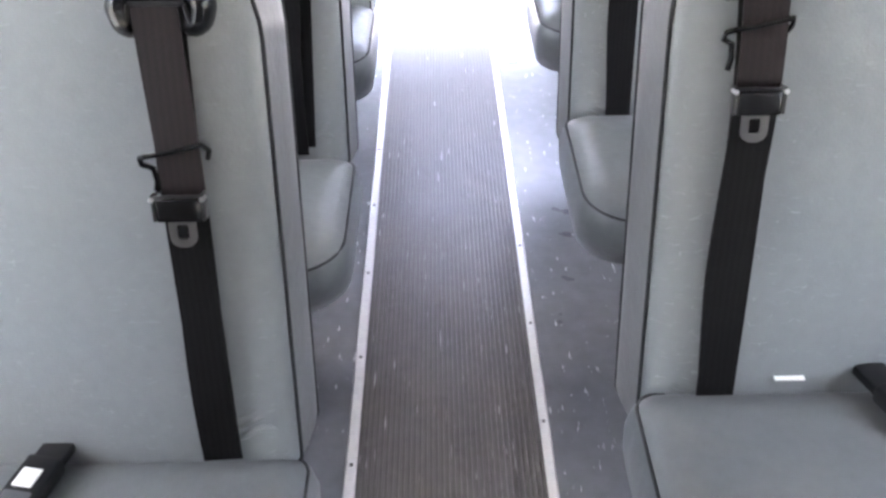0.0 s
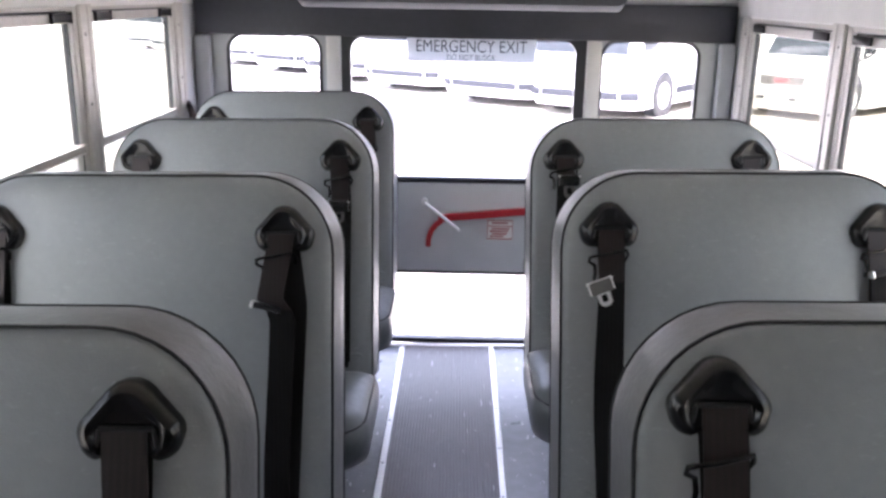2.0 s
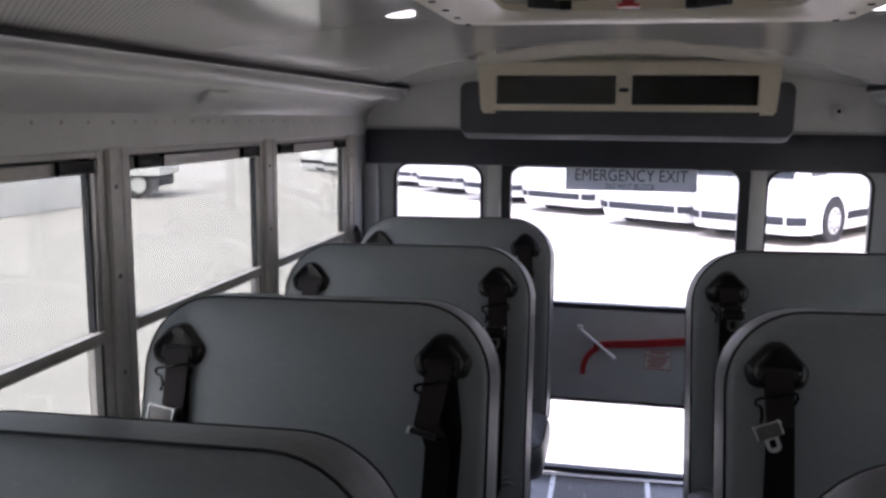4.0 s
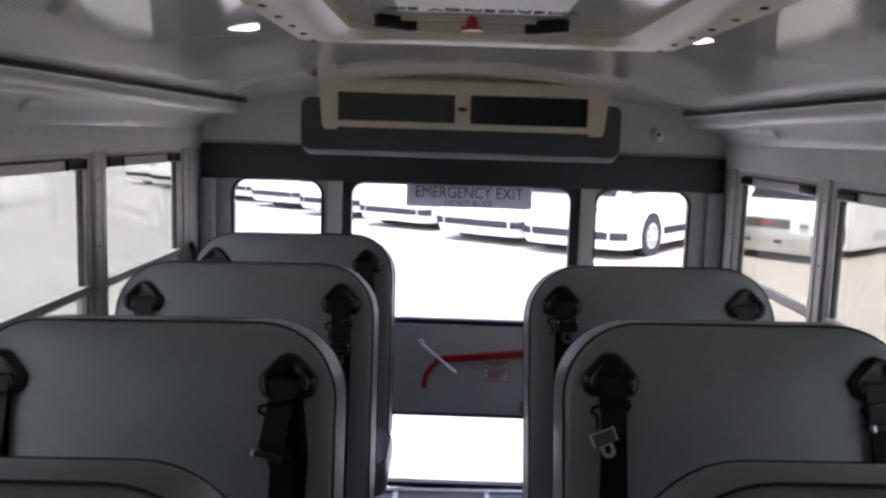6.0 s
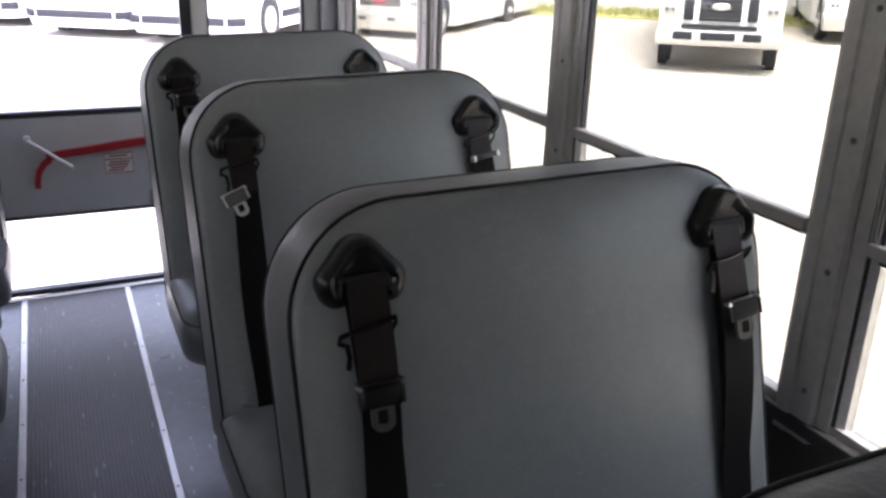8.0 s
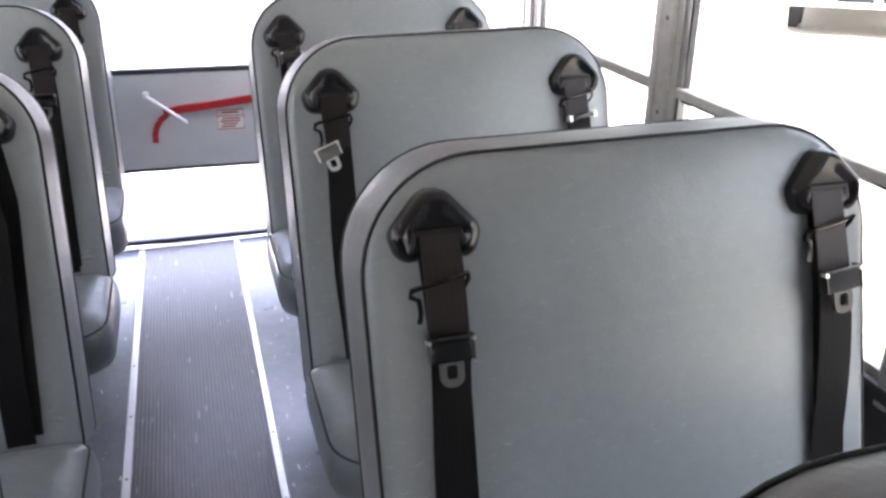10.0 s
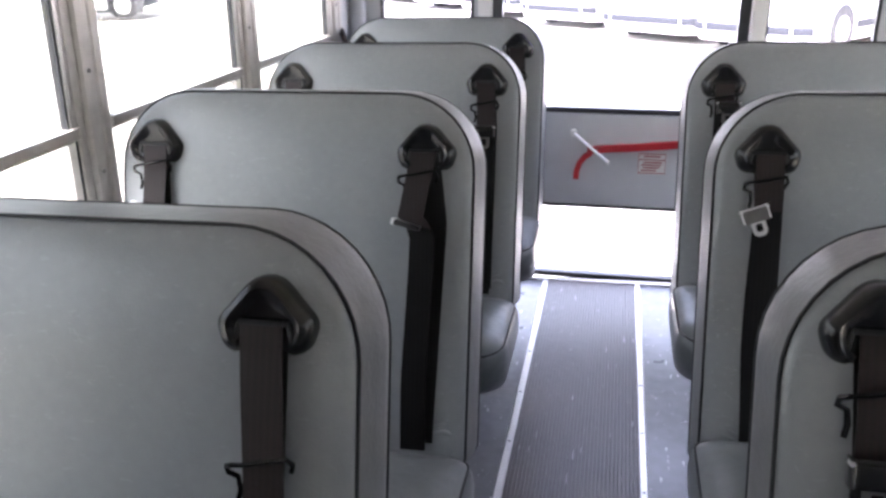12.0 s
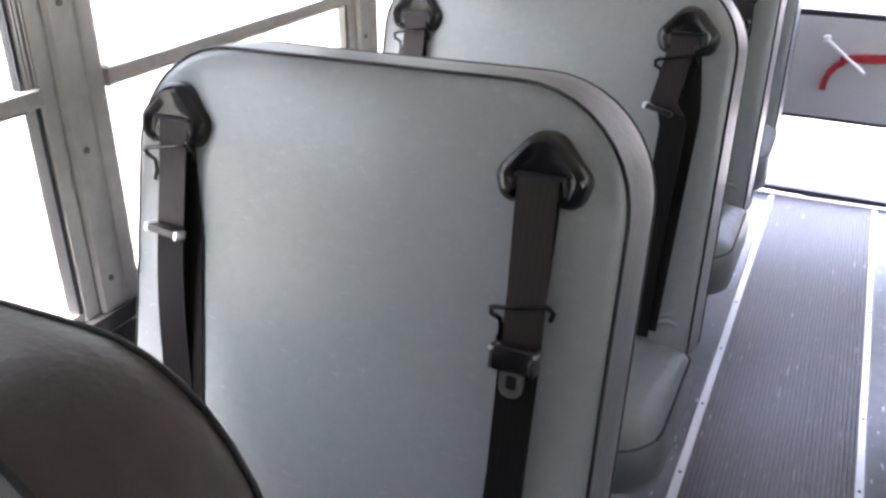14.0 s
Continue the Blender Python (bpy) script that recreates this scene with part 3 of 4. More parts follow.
for s, x in ((-1, XL + 0.035), (1, XR - 0.035)):
    structure("corner_trim", boxed(x - 0.03, x + 0.03, BACK - 0.05, BACK - 0.002, -0.02, 1.287, 0.012), WALLGREY, "grey steel corner post", "wall trim")

# the rear door
door = thing("rear_door", SHELL, "grey rear emergency door with glass above and below", "door", kind="structure")
bm = bmesh.new()
plate(bm, DL + 0.004, DR - 0.004, 0.715, 1.44, (-0.388, 0.496, 0.735, 1.283), 0.05, BACK - 0.006, BACK + 0.035)
plate(bm, DL + 0.004, DR - 0.004, 0.008, 0.335, (-0.385, 0.493, 0.03, 0.322), 0.03, BACK - 0.006, BACK + 0.035)
part("door_frame", bm, BLACKTRIM, door, "black rubber-edged door frame")
part("door_panel", boxed(DL + 0.006, DR - 0.006, BACK - 0.012, BACK + 0.03, 0.337, 0.713, 0.005), DOORPAINT, door)
for z0, z1 in ((0.71, 1.31), (0.01, 0.335)):
    part("pane", boxed(DL + 0.02, DR - 0.02, BACK + 0.012, BACK + 0.016, z0, z1), GLASS, door).visible_shadow = False
bm = bmesh.new()
sheet(bm, [(-0.062, 0.452), (-0.061, 0.482), (-0.052, 0.512), (-0.034, 0.537), (-0.012, 0.553)], BACK - 0.046, BACK - 0.03, 0.022)
sheet(bm, [(-0.03, 0.558), (0.03, 0.566), (0.15, 0.577), (0.3, 0.593), (0.42, 0.60)], BACK - 0.05, BACK - 0.03, 0.028)
part("handle", bm, RED, door, "red painted release bar")
bm = bmesh.new()
rod(bm, [(-0.09, BACK - 0.03, 0.638), (-0.075, BACK - 0.06, 0.632), (0.054, 4.66, 0.558)], 0.0066, 8)
disc(bm, (-0.09, BACK - 0.012, 0.638), (0, -1, 0), 0.013, 0.03, 12)
part("lever", bm, WHITE, door, "pale plastic lever")
bm = boxed(0.169, 0.276, BACK - 0.0145, BACK - 0.0125, 0.479, 0.565)
st = part("sticker", bm, WHITE, door, "white sticker with red print")
bm = bmesh.new()
for z in (0.562, 0.483, 0.538):
    box(bm, 0.171, 0.274, BACK - 0.0155, BACK - 0.0146, z - 0.002, z + 0.002)
for x in (0.171, 0.274):
    box(bm, x - 0.001, x + 0.001, BACK - 0.0155, BACK - 0.0146, 0.481, 0.564)
for k, (a, b) in enumerate(((0.19, 0.255), (0.19, 0.262), (0.182, 0.258), (0.19, 0.25), (0.182, 0.24))):
    z = (0.551, 0.527, 0.516, 0.505, 0.494)[k]
    box(bm, a, b, BACK - 0.0155, BACK - 0.0146, z - 0.003, z + 0.003)
part("print", bm, REDINK, st)
part("label", boxed(0.325, 0.37, BACK - 0.014, BACK - 0.0125, 0.345, 0.40), SIGN, door, "small grey label")

# black header band and the exit sign
structure("header_band", boxed(XL + 0.01, XR - 0.01, BACK - 0.035, BACK - 0.008, 1.29, 1.428, 0.006), BAND, "black padded band over the rear windows", "wall trim")
sign = thing("exit_sign", SHELL, "grey exit sign in the rear door window", "sign")
part("board", boxed(-0.166, 0.336, BACK - 0.03, BACK - 0.026, 1.20, 1.289), FILM, sign)


def lettering(text, size, x, z, y, mat, parent, width, m=None):
    c = bpy.data.curves.new("text", "FONT")
    c.body, c.size, c.align_x, c.align_y, c.extrude = text, size, "CENTER", "CENTER", 0.0008
    tmp = new("tmp", c)
    me = bpy.data.meshes.new_from_object(tmp.evaluated_get(bpy.context.evaluated_depsgraph_get()))
    bpy.data.objects.remove(tmp)
    ws = [v.co.x for v in me.vertices]
    k = width / (max(ws) - min(ws))
    me.transform((m or Matrix.Translation((x, y, z)) @ Matrix.Rotation(radians(90), 4, "X")) @ Matrix.Diagonal((k, 1, 1, 1)))
    me.materials.clear()
    me.materials.append(mat)
    ob = new("lettering", me)
    ob.parent = parent
    return ob


lettering("EMERGENCY EXIT", 0.066, 0.085, 1.258, BACK - 0.0312, INK, sign, 0.43)
lettering("DO NOT BLOCK", 0.032, 0.085, 1.216, BACK - 0.0312, INK, sign, 0.19)

# rear air conditioner with the grey console behind it
ac = thing("air_conditioner", SHELL, "cream rear air conditioner with two dark vents on a grey console", "air conditioner")
AY = 4.40
bm = bmesh.new()
prof = [outline(-0.534 + e, 0.613 - e, 1.402 + f, 1.606, 0.03, 0.03) for e, f in ((0.0, 0.0), (0.0, 0.0), (0.003, 0.016), (0.008, 0.022))]
rings = [[(p[0], y, p[1]) for p in o] for o, y in zip(prof, (BACK - 0.04, AY + 0.12, AY + 0.048, AY + 0.035))]
loft(bm, rings)
part("console", bm, CONSOLE, ac, "dark grey plastic console")
bm = bmesh.new()
f0 = (-0.462, 0.556, 1.505, 1.672)
v1, v2 = (-0.395, 0.018, 1.527, 1.627), (0.071, 0.484, 1.527, 1.627)
flare = 0.014
prism(bm, [(f0[0] + flare, f0[2]), (f0[1] - flare, f0[2]), (f0[1] - flare + 0.002, v1[2]), (f0[0] + flare - 0.002, v1[2])], AY, AY + 0.03)
prism(bm, [(f0[0] + 0.004, v1[3]), (f0[1] - 0.004, v1[3]), (f0[1], f0[3]), (f0[0], f0[3])], AY, AY + 0.03)
prism(bm, [(f0[0] + flare - 0.002, v1[2]), (v1[0], v1[2]), (v1[0], v1[3]), (f0[0] + 0.004, v1[3])], AY, AY + 0.03)
prism(bm, [(v2[1], v1[2]), (f0[1] - flare + 0.002, v1[2]), (f0[1] - 0.004, v1[3]), (v2[1], v1[3])], AY, AY + 0.03)
box(bm, v1[1], v2[0], AY, AY + 0.03, v1[2], v1[3])
for q, e0, e1 in ((1, f0[0] + flare, f0[0]), (-1, f0[1] - flare, f0[1])):
    prism(bm, [(e0, f0[2] - 0.004), (e0 + q * 0.03, f0[2] - 0.004), (e1 + q * 0.03, f0[3]), (e1, f0[3])], AY + 0.031, AY + 0.3)
    box(bm, min(e0 + q * 0.006, e0 + q * 0.05), max(e0 + q * 0.006, e0 + q * 0.05), AY + 0.002, AY + 0.028, f0[2] - 0.010, f0[2] - 0.001, 0.003)
box(bm, f0[0] + 0.002, f0[1] - 0.002, AY + 0.031, AY + 0.35, f0[3] - 0.012, f0[3] + 0.03)
part("cover", bm, CREAM, ac, "cream plastic cover", smooth=0)
for v in (v1, v2):
    b2 = boxed(v[0], v[1], AY + 0.022, AY + 0.028, v[2], v[3])
    g = part("vent", b2, PLASTIC, ac, "dark vent")
    for k in range(9):
        z = v[2] + (k + 0.5) * (v[3] - v[2]) / 9
        part("slat", boxed(v[0] + 0.004, v[1] - 0.004, AY + 0.006, AY + 0.02, z - 0.0012, z + 0.0012), PLASTIC, g)
bm = bmesh.new()
rings = [[(0.0445 + rx * math.cos(2 * math.pi * i / 20), y, 1.577 + rz * math.sin(2 * math.pi * i / 20)) for i in range(20)] for rx, rz, y in ((0.018, 0.008, AY - 0.001), (0.018, 0.008, AY - 0.003), (0.016, 0.0065, AY - 0.004))]
loft(bm, rings)
part("badge", bm, STRIPE, ac, "small dark oval badge")

# small round sensor on the upper rear panel
rings = [[(0.83 + r_ * math.cos(2 * math.pi * i / 18), y_, 1.515 + r_ * math.sin(2 * math.pi * i / 18)) for i in range(18)] for r_, y_ in ((0.03, BACK), (0.03, BACK - 0.006), (0.02, BACK - 0.016), (0.012, BACK - 0.02))]
bm = loft(bmesh.new(), rings)
s_ = part("sensor", bm, WHITE)
b2 = bmesh.new()
disc(b2, (0.83, BACK - 0.0195, 1.515), (0, -1, 0), 0.007, 0.003, 12)
part("lens", b2, PLASTIC, s_, "dark lens")
s_.matrix_world = SHELL
tagged(s_, "small round pale sensor on the upper rear panel", "sensor")

# roof hatch
HZ = 1.655
hatch = thing("roof_hatch", SHELL, "white roof escape hatch with red release knob", "roof hatch")
bm = bmesh.new()
hx0, hx1, hy0, hy1 = -0.285, 0.43, 2.25, 3.04
oo = [(0.0, HZ + 0.03), (0.0, HZ + 0.004), (0.006, HZ), (0.085, HZ), (0.11, HZ + 0.012), (0.115, HZ + 0.09)]
rings = [[(p[0], p[1], z) for p in outline(hx0 + e, hx1 - e, hy0 + e, hy1 - e, 0.05, 0.05)] for e, z in oo]
loft(bm, rings, False, False)
part("frame", bm, CREAM, hatch)
for k in range(7):
    for x, y in ((hx0 + 0.03, hy0 + 0.1 + 0.11 * k), (hx1 - 0.03, hy0 + 0.1 + 0.11 * k)):
        b2 = bmesh.new()
        disc(b2, (x, y, HZ + 0.001), (0, 0, -1), 0.006, 0.003, 8)
        part("screw", b2, DARKSTEEL, hatch)
part("lid", boxed(hx0 + 0.1, hx1 - 0.1, hy0 + 0.1, hy1 - 0.1, HZ + 0.075, HZ + 0.09, 0.005), CREAM, hatch, "cream hatch lid")
bm = bmesh.new()
rings = [[(p[0], p[1], z) for p in outline(-0.21 + e, 0.33 - e, 2.40 + e, 2.80 - e, 0.06, 0.06)] for e, z in ((0.0, HZ + 0.074), (0.0, HZ + 0.034), (0.01, HZ + 0.028))]
lp = part("lid_cover", loft(bm, rings), WHITE, hatch, "white moulded lid cover with dark print")
lettering("EMERGENCY EXIT", 0.036, 0, 0, 0, INK, lp, 0.34, Matrix.Translation((0.04, 2.752, HZ + 0.0272)) @ Matrix.Rotation(radians(180), 4, "Y"))
part("crossbar", rod(bmesh.new(), [(-0.08, 2.85, HZ + 0.03), (0.15, 2.85, HZ + 0.03)], 0.009), CREAM, hatch)
bm = bmesh.new()
disc(bm, (0.041, 2.85, HZ + 0.045), (0, 0, -1), 0.011, 0.032, 16)
disc(bm, (0.041, 2.85, HZ + 0.013), (0, 0, -1), 0.019, 0.006, 18)
knob = part("release_knob", bm, RED, hatch, "red release knob")
bm = bmesh.new()
disc(bm, (0.041, 2.85, HZ + 0.036), (0, 0, -1), 0.026, 0.003, 18)
part("knob_plate", bm, DULL, knob)
for s in (-1, 1):
    m = Matrix.Translation((0.04 + s * 0.135, 2.85, HZ + 0.018)) @ Matrix.Rotation(radians(-s * 45), 4, "Z")
    b2 = boxed(-0.035, 0.035, -0.008, 0.008, -0.012, 0.016, 0.003, m=m)
    box(b2, 0.04 + s * 0.105 - 0.012, 0.04 + s * 0.105 + 0.012, 2.862, 2.882, HZ + 0.006, HZ + 0.034, 0.003)
    part("bracket", b2, DARKSTEEL, hatch, "dark metal bracket")
for x, ly in ((-0.37, 0.14), (0.447, 1.1)):
    bm = bmesh.new()
    z = arch(x) - 0.004
    rings = [[(x + rx * math.cos(2 * math.pi * i / 24), 2.93 + ly * rx * math.sin(2 * math.pi * i / 24), zz) for i in range(24)] for rx, zz in ((0.03, z + 0.02), (0.03, z + 0.002), (0.018, z - 0.001))]
    loft(bm, rings)
    lamp = part("ceiling_lamp", bm, LENS)
    lamp.matrix_world = SHELL
    tagged(lamp, "small oval white ceiling lamp, lit", "lamp", "ceiling lamps")

# small marker lamps on the coves
for s, xw, ly in ((-1, XL, 3.33), (1, XR, 4.2)):
    for k in range(2):
        bm = bmesh.new()
        m = Matrix.Translation((xw - s * 0.062, ly - 2.49 * k, 1.522)) @ Matrix.Rotation(s * radians(46), 4, "Y")
        rings = [[m @ Vector((p[0], p[1], -z)) for p in outline(-0.022 + e, 0.022 - e, -0.06 + e, 0.06 - e, 0.018, 0.018)] for e, z in ((0.0, -0.006), (0.0, 0.003), (0.004, 0.006), (0.012, 0.008))]
        loft(bm, rings)
        lamp = part("marker_lamp", bm, COVE, smooth=0)
        lamp.matrix_world = SHELL
        tagged(lamp, "small pale oval lamp on the roof cove, switched off", "lamp", "cove lamps")

# ---- seats ----
LEAN_BACK = radians(15)
CB, SB = math.cos(LEAN_BACK), math.sin(LEAN_BACK)
BH, TH, SEAM, TOP = 0.726, 0.12, 0.010, 0.006


def back_at(u, v, d):
    """A place on a backrest: u across, v up along it, d behind its front."""
    return Vector((u, -0.143 + v * SB + d * CB, 0.42 + v * CB - d * SB))


def belt(seat, u, top, spec, aisle):
    """Guide, webbing, keeper and latch tongue of one belt."""
    gv = top
    u += spec.get("move", 0.0)

    def on_face(u_, v_, d_):
        return back_at(u_, v_, d_ - 0.017)
    shape = []
    for cu, cv, r, a0, a1 in ((0.0, -0.032, 0.032, 40, 140), (-0.036, -0.060, 0.023, 140, 195), (-0.033, -0.071, 0.023, 195, 275), (0.033, -0.071, 0.023, 265, 345), (0.036, -0.060, 0.023, -15, 40)):
        for k in range(6):
            a = radians(a0 + (a1 - a0) * k / 5)
            shape.append((0.985 * (cu + r * math.cos(a)), 0.96 * (cv + r * math.sin(a))))
    cx, cy = 0.0, -0.05

    def ring(k, d, dv=0.0):
        out = []
        for p in shape:
            low = max(0.0, min(1.0, (-0.078 - p[1]) / 0.012)) * (1 if abs(p[0]) < 0.034 else 0)
            out.append(on_face(u + cx + (p[0] - cx) * k, gv + cy + dv + (p[1] - cy) * k, d if d > 0 else d * (1 - 0.65 * low)))
        return out
    bm = loft(bmesh.new(), [ring(1.0, 0.004), ring(1.0, -0.010), ring(0.95, -0.021), ring(0.86, -0.027), ring(0.76, -0.029), ring(0.72, -0.028, -0.002), ring(0.60, -0.021, -0.006), ring(0.4, -0.02, -0.008)])
    guide = part("belt_guide", bm, PLASTIC, seat, "black plastic belt guide")
    bm = rod(bmesh.new(), [on_face(u - 0.030, gv - 0.053, -0.023), on_face(u + 0.030, gv - 0.053, -0.023)], 0.0035, 8)
    part("guide_bar", bm, DARKSTEEL, guide)
    for q in (-1, 1):
        part("guide_wire", rod(bmesh.new(), [on_face(u + q * 0.030, gv - 0.054, -0.022), on_face(u + q * 0.034, gv - 0.075, -0.02), on_face(u + q * 0.03, gv - 0.085, -0.02)], 0.003, 6), LATCH, guide)
    # webbing
    dr = spec.get("drift", 0.0)
    v_end, n = 0.0, 28
    hw = 0.0252
    twist = spec.get("twist", 0.0)
    tv = spec["tongue"]
    rows_ = []
    for i in range(n + 1):
        f = i / n
        v = gv - 0.053 + (v_end - gv + 0.053) * f
        near = math.exp(-((v - tv) / 0.07) ** 2)
        a = twist * near + 0.10 * math.sin(5 * f + u * 9)
        up = 1.0 if v > tv + 0.012 else max(0.0, (v - tv + 0.012) / 0.024)
        cu = u + dr * f + 0.004 * math.sin(7 * f + u * 20) + spec.get("fold", 0.0) * up * (gv - 0.053 - v) / (gv - 0.053 - tv)
        dd = -0.022 - 0.012 * math.sin(math.pi * min(f * 1.6, 1)) + 0.006 * f
        rows_.append([on_face(cu - hw * math.cos(a), v, dd - hw * math.sin(a) * 0.8), on_face(cu + hw * math.cos(a), v, dd + hw * math.sin(a) * 0.8)])
    cut = max(2, min(n - 2, round(n * (gv - 0.053 - tv) / (gv - 0.053 - v_end))))
    for nm, i0, i1, mat in (("webbing", 0, cut, WEBBING), ("webbing_tail", cut, n, LOWERWEB)):
        bm = bmesh.new()
        vs = [[bm.verts.new(p) for p in r] for r in rows_[i0:i1 + 1]]
        vb = [[bm.verts.new(p + Vector((0, 0.0022, 0))) for p in r] for r in rows_[i0:i1 + 1]]
        for a, b in zip(vs, vs[1:]):
            bm.faces.new((a[0], a[1], b[1], b[0]))
        for a, b in zip(vb, vb[1:]):
            bm.faces.new((a[0], b[0], b[1], a[1]))
        for k in (0, 1):
            for i in range(i1 - i0):
                bm.faces.new((vs[i][k], vs[i + 1][k], vb[i + 1][k], vb[i][k]))
        part(nm, bm, mat, seat, "black woven belt webbing", smooth=1.2)
    b = bmesh.new()
    disc(b, on_face(u + dr + aisle * 0.028, 0.035 if aisle > 0 else 0.095, 0.012), (0, -1, 0.26), 0.006, 0.006, 8)
    part("anchor_rivet", b, CHROME, seat)
    # second layer of webbing behind the first, from the guide down
    du = spec.get("second", 0.006)
    bm = bmesh.new()
    strip = []
    for i in range(19):
        f = i / 18
        v = gv - 0.065 + (0.015 - gv + 0.065) * f
        spread = min(1.0, (gv - 0.053 - v) / (gv - 0.053 - tv))
        strip.append((u + dr * f + du * spread * (1.3 - 0.6 * f), v, -0.0095 - 0.004 * math.sin(math.pi * f)))
    vs = [[bm.verts.new(on_face(c - hw, v, d)), bm.verts.new(on_face(c + hw, v, d)), bm.verts.new(on_face(c + hw, v, d + 0.002)), bm.verts.new(on_face(c - hw, v, d + 0.002))] for c, v, d in strip]
    for a, b in zip(vs, vs[1:]):
        for k in range(4):
            bm.faces.new((a[k], a[(k + 1) % 4], b[(k + 1) % 4], b[k]))
    part("lower_webbing", bm, LOWERWEB, seat, smooth=1.2)
    # wire keeper round the webbing
    kv = spec["keeper"]
    f = (gv - 0.053 - kv) / (gv - 0.053 - v_end)
    cu = u + dr * f
    kt = spec.get("ktilt", 0.006)
    k0 = spec.get("fold", 0.0) * (gv - 0.053 - kv) / (gv - 0.053 - tv) if kv > tv else 0.0
    cu += k0
    bm = rod(bmesh.new(), [on_face(cu - 0.032, kv - kt, -0.037), on_face(cu - 0.01, kv - 0.4 * kt, -0.040), on_face(cu + 0.012, kv + 0.4 * kt, -0.039), on_face(cu + 0.031, kv + kt, -0.035),
                           on_face(cu + 0.036, kv + kt - 0.010, -0.022), on_face(cu + 0.031, kv + kt - 0.022, -0.013)], 0.0032, 6)
    rod(bm, [on_face(cu - 0.032, kv - kt, -0.037), on_face(cu - 0.040, kv - kt - 0.003, -0.032), on_face(cu - 0.041, kv - kt - 0.012, -0.026), on_face(cu - 0.030, kv - kt - 0.018, -0.022),
             on_face(cu - 0.028, kv - kt - 0.034, -0.02), on_face(cu - 0.031, kv - kt - 0.048, -0.02)], 0.0036, 6)
    part("belt_keeper", bm, PLASTIC, seat, "black wire belt keeper")
    # latch tongue
    f = (gv - 0.053 - tv) / (gv - 0.053 - v_end)
    cu = u + dr * f + spec.get("shift", 0.0)
    tm = Matrix.Translation(on_face(cu, tv, -0.042)) @ Matrix.Rotation(-LEAN_BACK, 4, "X") @ Matrix.Rotation(spec.get("turn", 0.0), 4, "Z") @ Matrix.Rotation(spec.get("tilt", 0.0), 4, "Y") @ Matrix.Scale(spec.get("size", 1.0), 4)
    silver, matte = spec.get("silver", False), spec.get("matte", False)
    if not spec.get("plate", True):
        tongue = part("latch_tongue", boxed(-0.027, 0.027, -0.009, 0.009, -0.005, 0.005, 0.002, m=tm), LATCH, seat, "dark latch tongue seen edge-on")
        for x in spec["caps"]:
            part("metal_cap", boxed(x - 0.0035, x + 0.0035, -0.010, 0.010, -0.0065, 0.0065, 0.002, m=tm), CHROME, tongue, "bright metal cap")
        return
    tongue = part("latch_tongue", boxed(-0.027, 0.027, -0.008, 0.007, -0.016, 0.014, 0.004, m=tm), DULL if silver else MATTEBLACK if matte else PLASTIC, seat, "metal latch tongue" if silver else "black latch tongue")
    bm = bmesh.new()
    for x in (-0.028, 0.028):
        box(bm, x - 0.0015, x + 0.0015, -0.009, 0.009, -0.014, 0.018, 0.001, m=tm)
    box(bm, -0.028, 0.028, -0.009, -0.006, 0.014, 0.0175, 0.001, m=tm)
    part("metal_edge", bm, CHROME if silver else LATCH, tongue, "bright metal edge")
    for x in (-0.0285, 0.0285):
        part("corner_stud", disc(bmesh.new(), tm @ Vector((x, -0.010, 0.0125)), tm.to_3x3() @ Vector((0, 1, 0)), 0.0030, 0.011, 10), CHROME, tongue, "bright corner stud")
    o1 = outline(-0.0155, 0.0155, -0.048, -0.014, 0.003, 0.013, 5)
    o2 = outline(-0.007, 0.007, -0.038, -0.020, 0.003, 0.004, 5)
    bm = bmesh.new()
    rings = [[tm @ Vector((p[0], y, p[1])) for p in o] for o, y in ((o1, -0.002), (o2, -0.002), (o2, 0.002), (o1, 0.002))]
    loft(bm, rings + rings[:1], False, False)
    part("tongue_plate", bm, CHROME if silver else LATCH if matte else DULL, tongue, "metal plate with a slot")


def receptacle(seat, u, turn, cz):
    """A buckle lying on the cushion, on a short stalk out of the seam."""
    m = Matrix.Translation((u, -0.215, 0.469 + cz)) @ Matrix.Rotation(turn, 4, "Z") @ Matrix.Rotation(radians(-4), 4, "X")
    b = boxed(-0.024, 0.024, -0.05, 0.03, -0.014, 0.014, 0.006, m=m)
    r = part("buckle", b, MATTEBLACK, seat, "black plastic belt buckle")
    part("buckle_end", boxed(-0.02, 0.02, -0.0515, -0.03, 0.006, 0.0148, 0.003, m=m), CONSOLE, r, "grey worn buckle end")
    part("button", boxed(-0.0135, 0.0135, -0.026, 0.004, 0.0142, 0.0172, 0.002, m=m), WHITE, r, "white release button")
    part("stalk", boxed(-0.021, 0.021, 0.025, 0.075, -0.008, 0.008, 0.004, m=m), MATTEBLACK, r, "black rubber stalk")


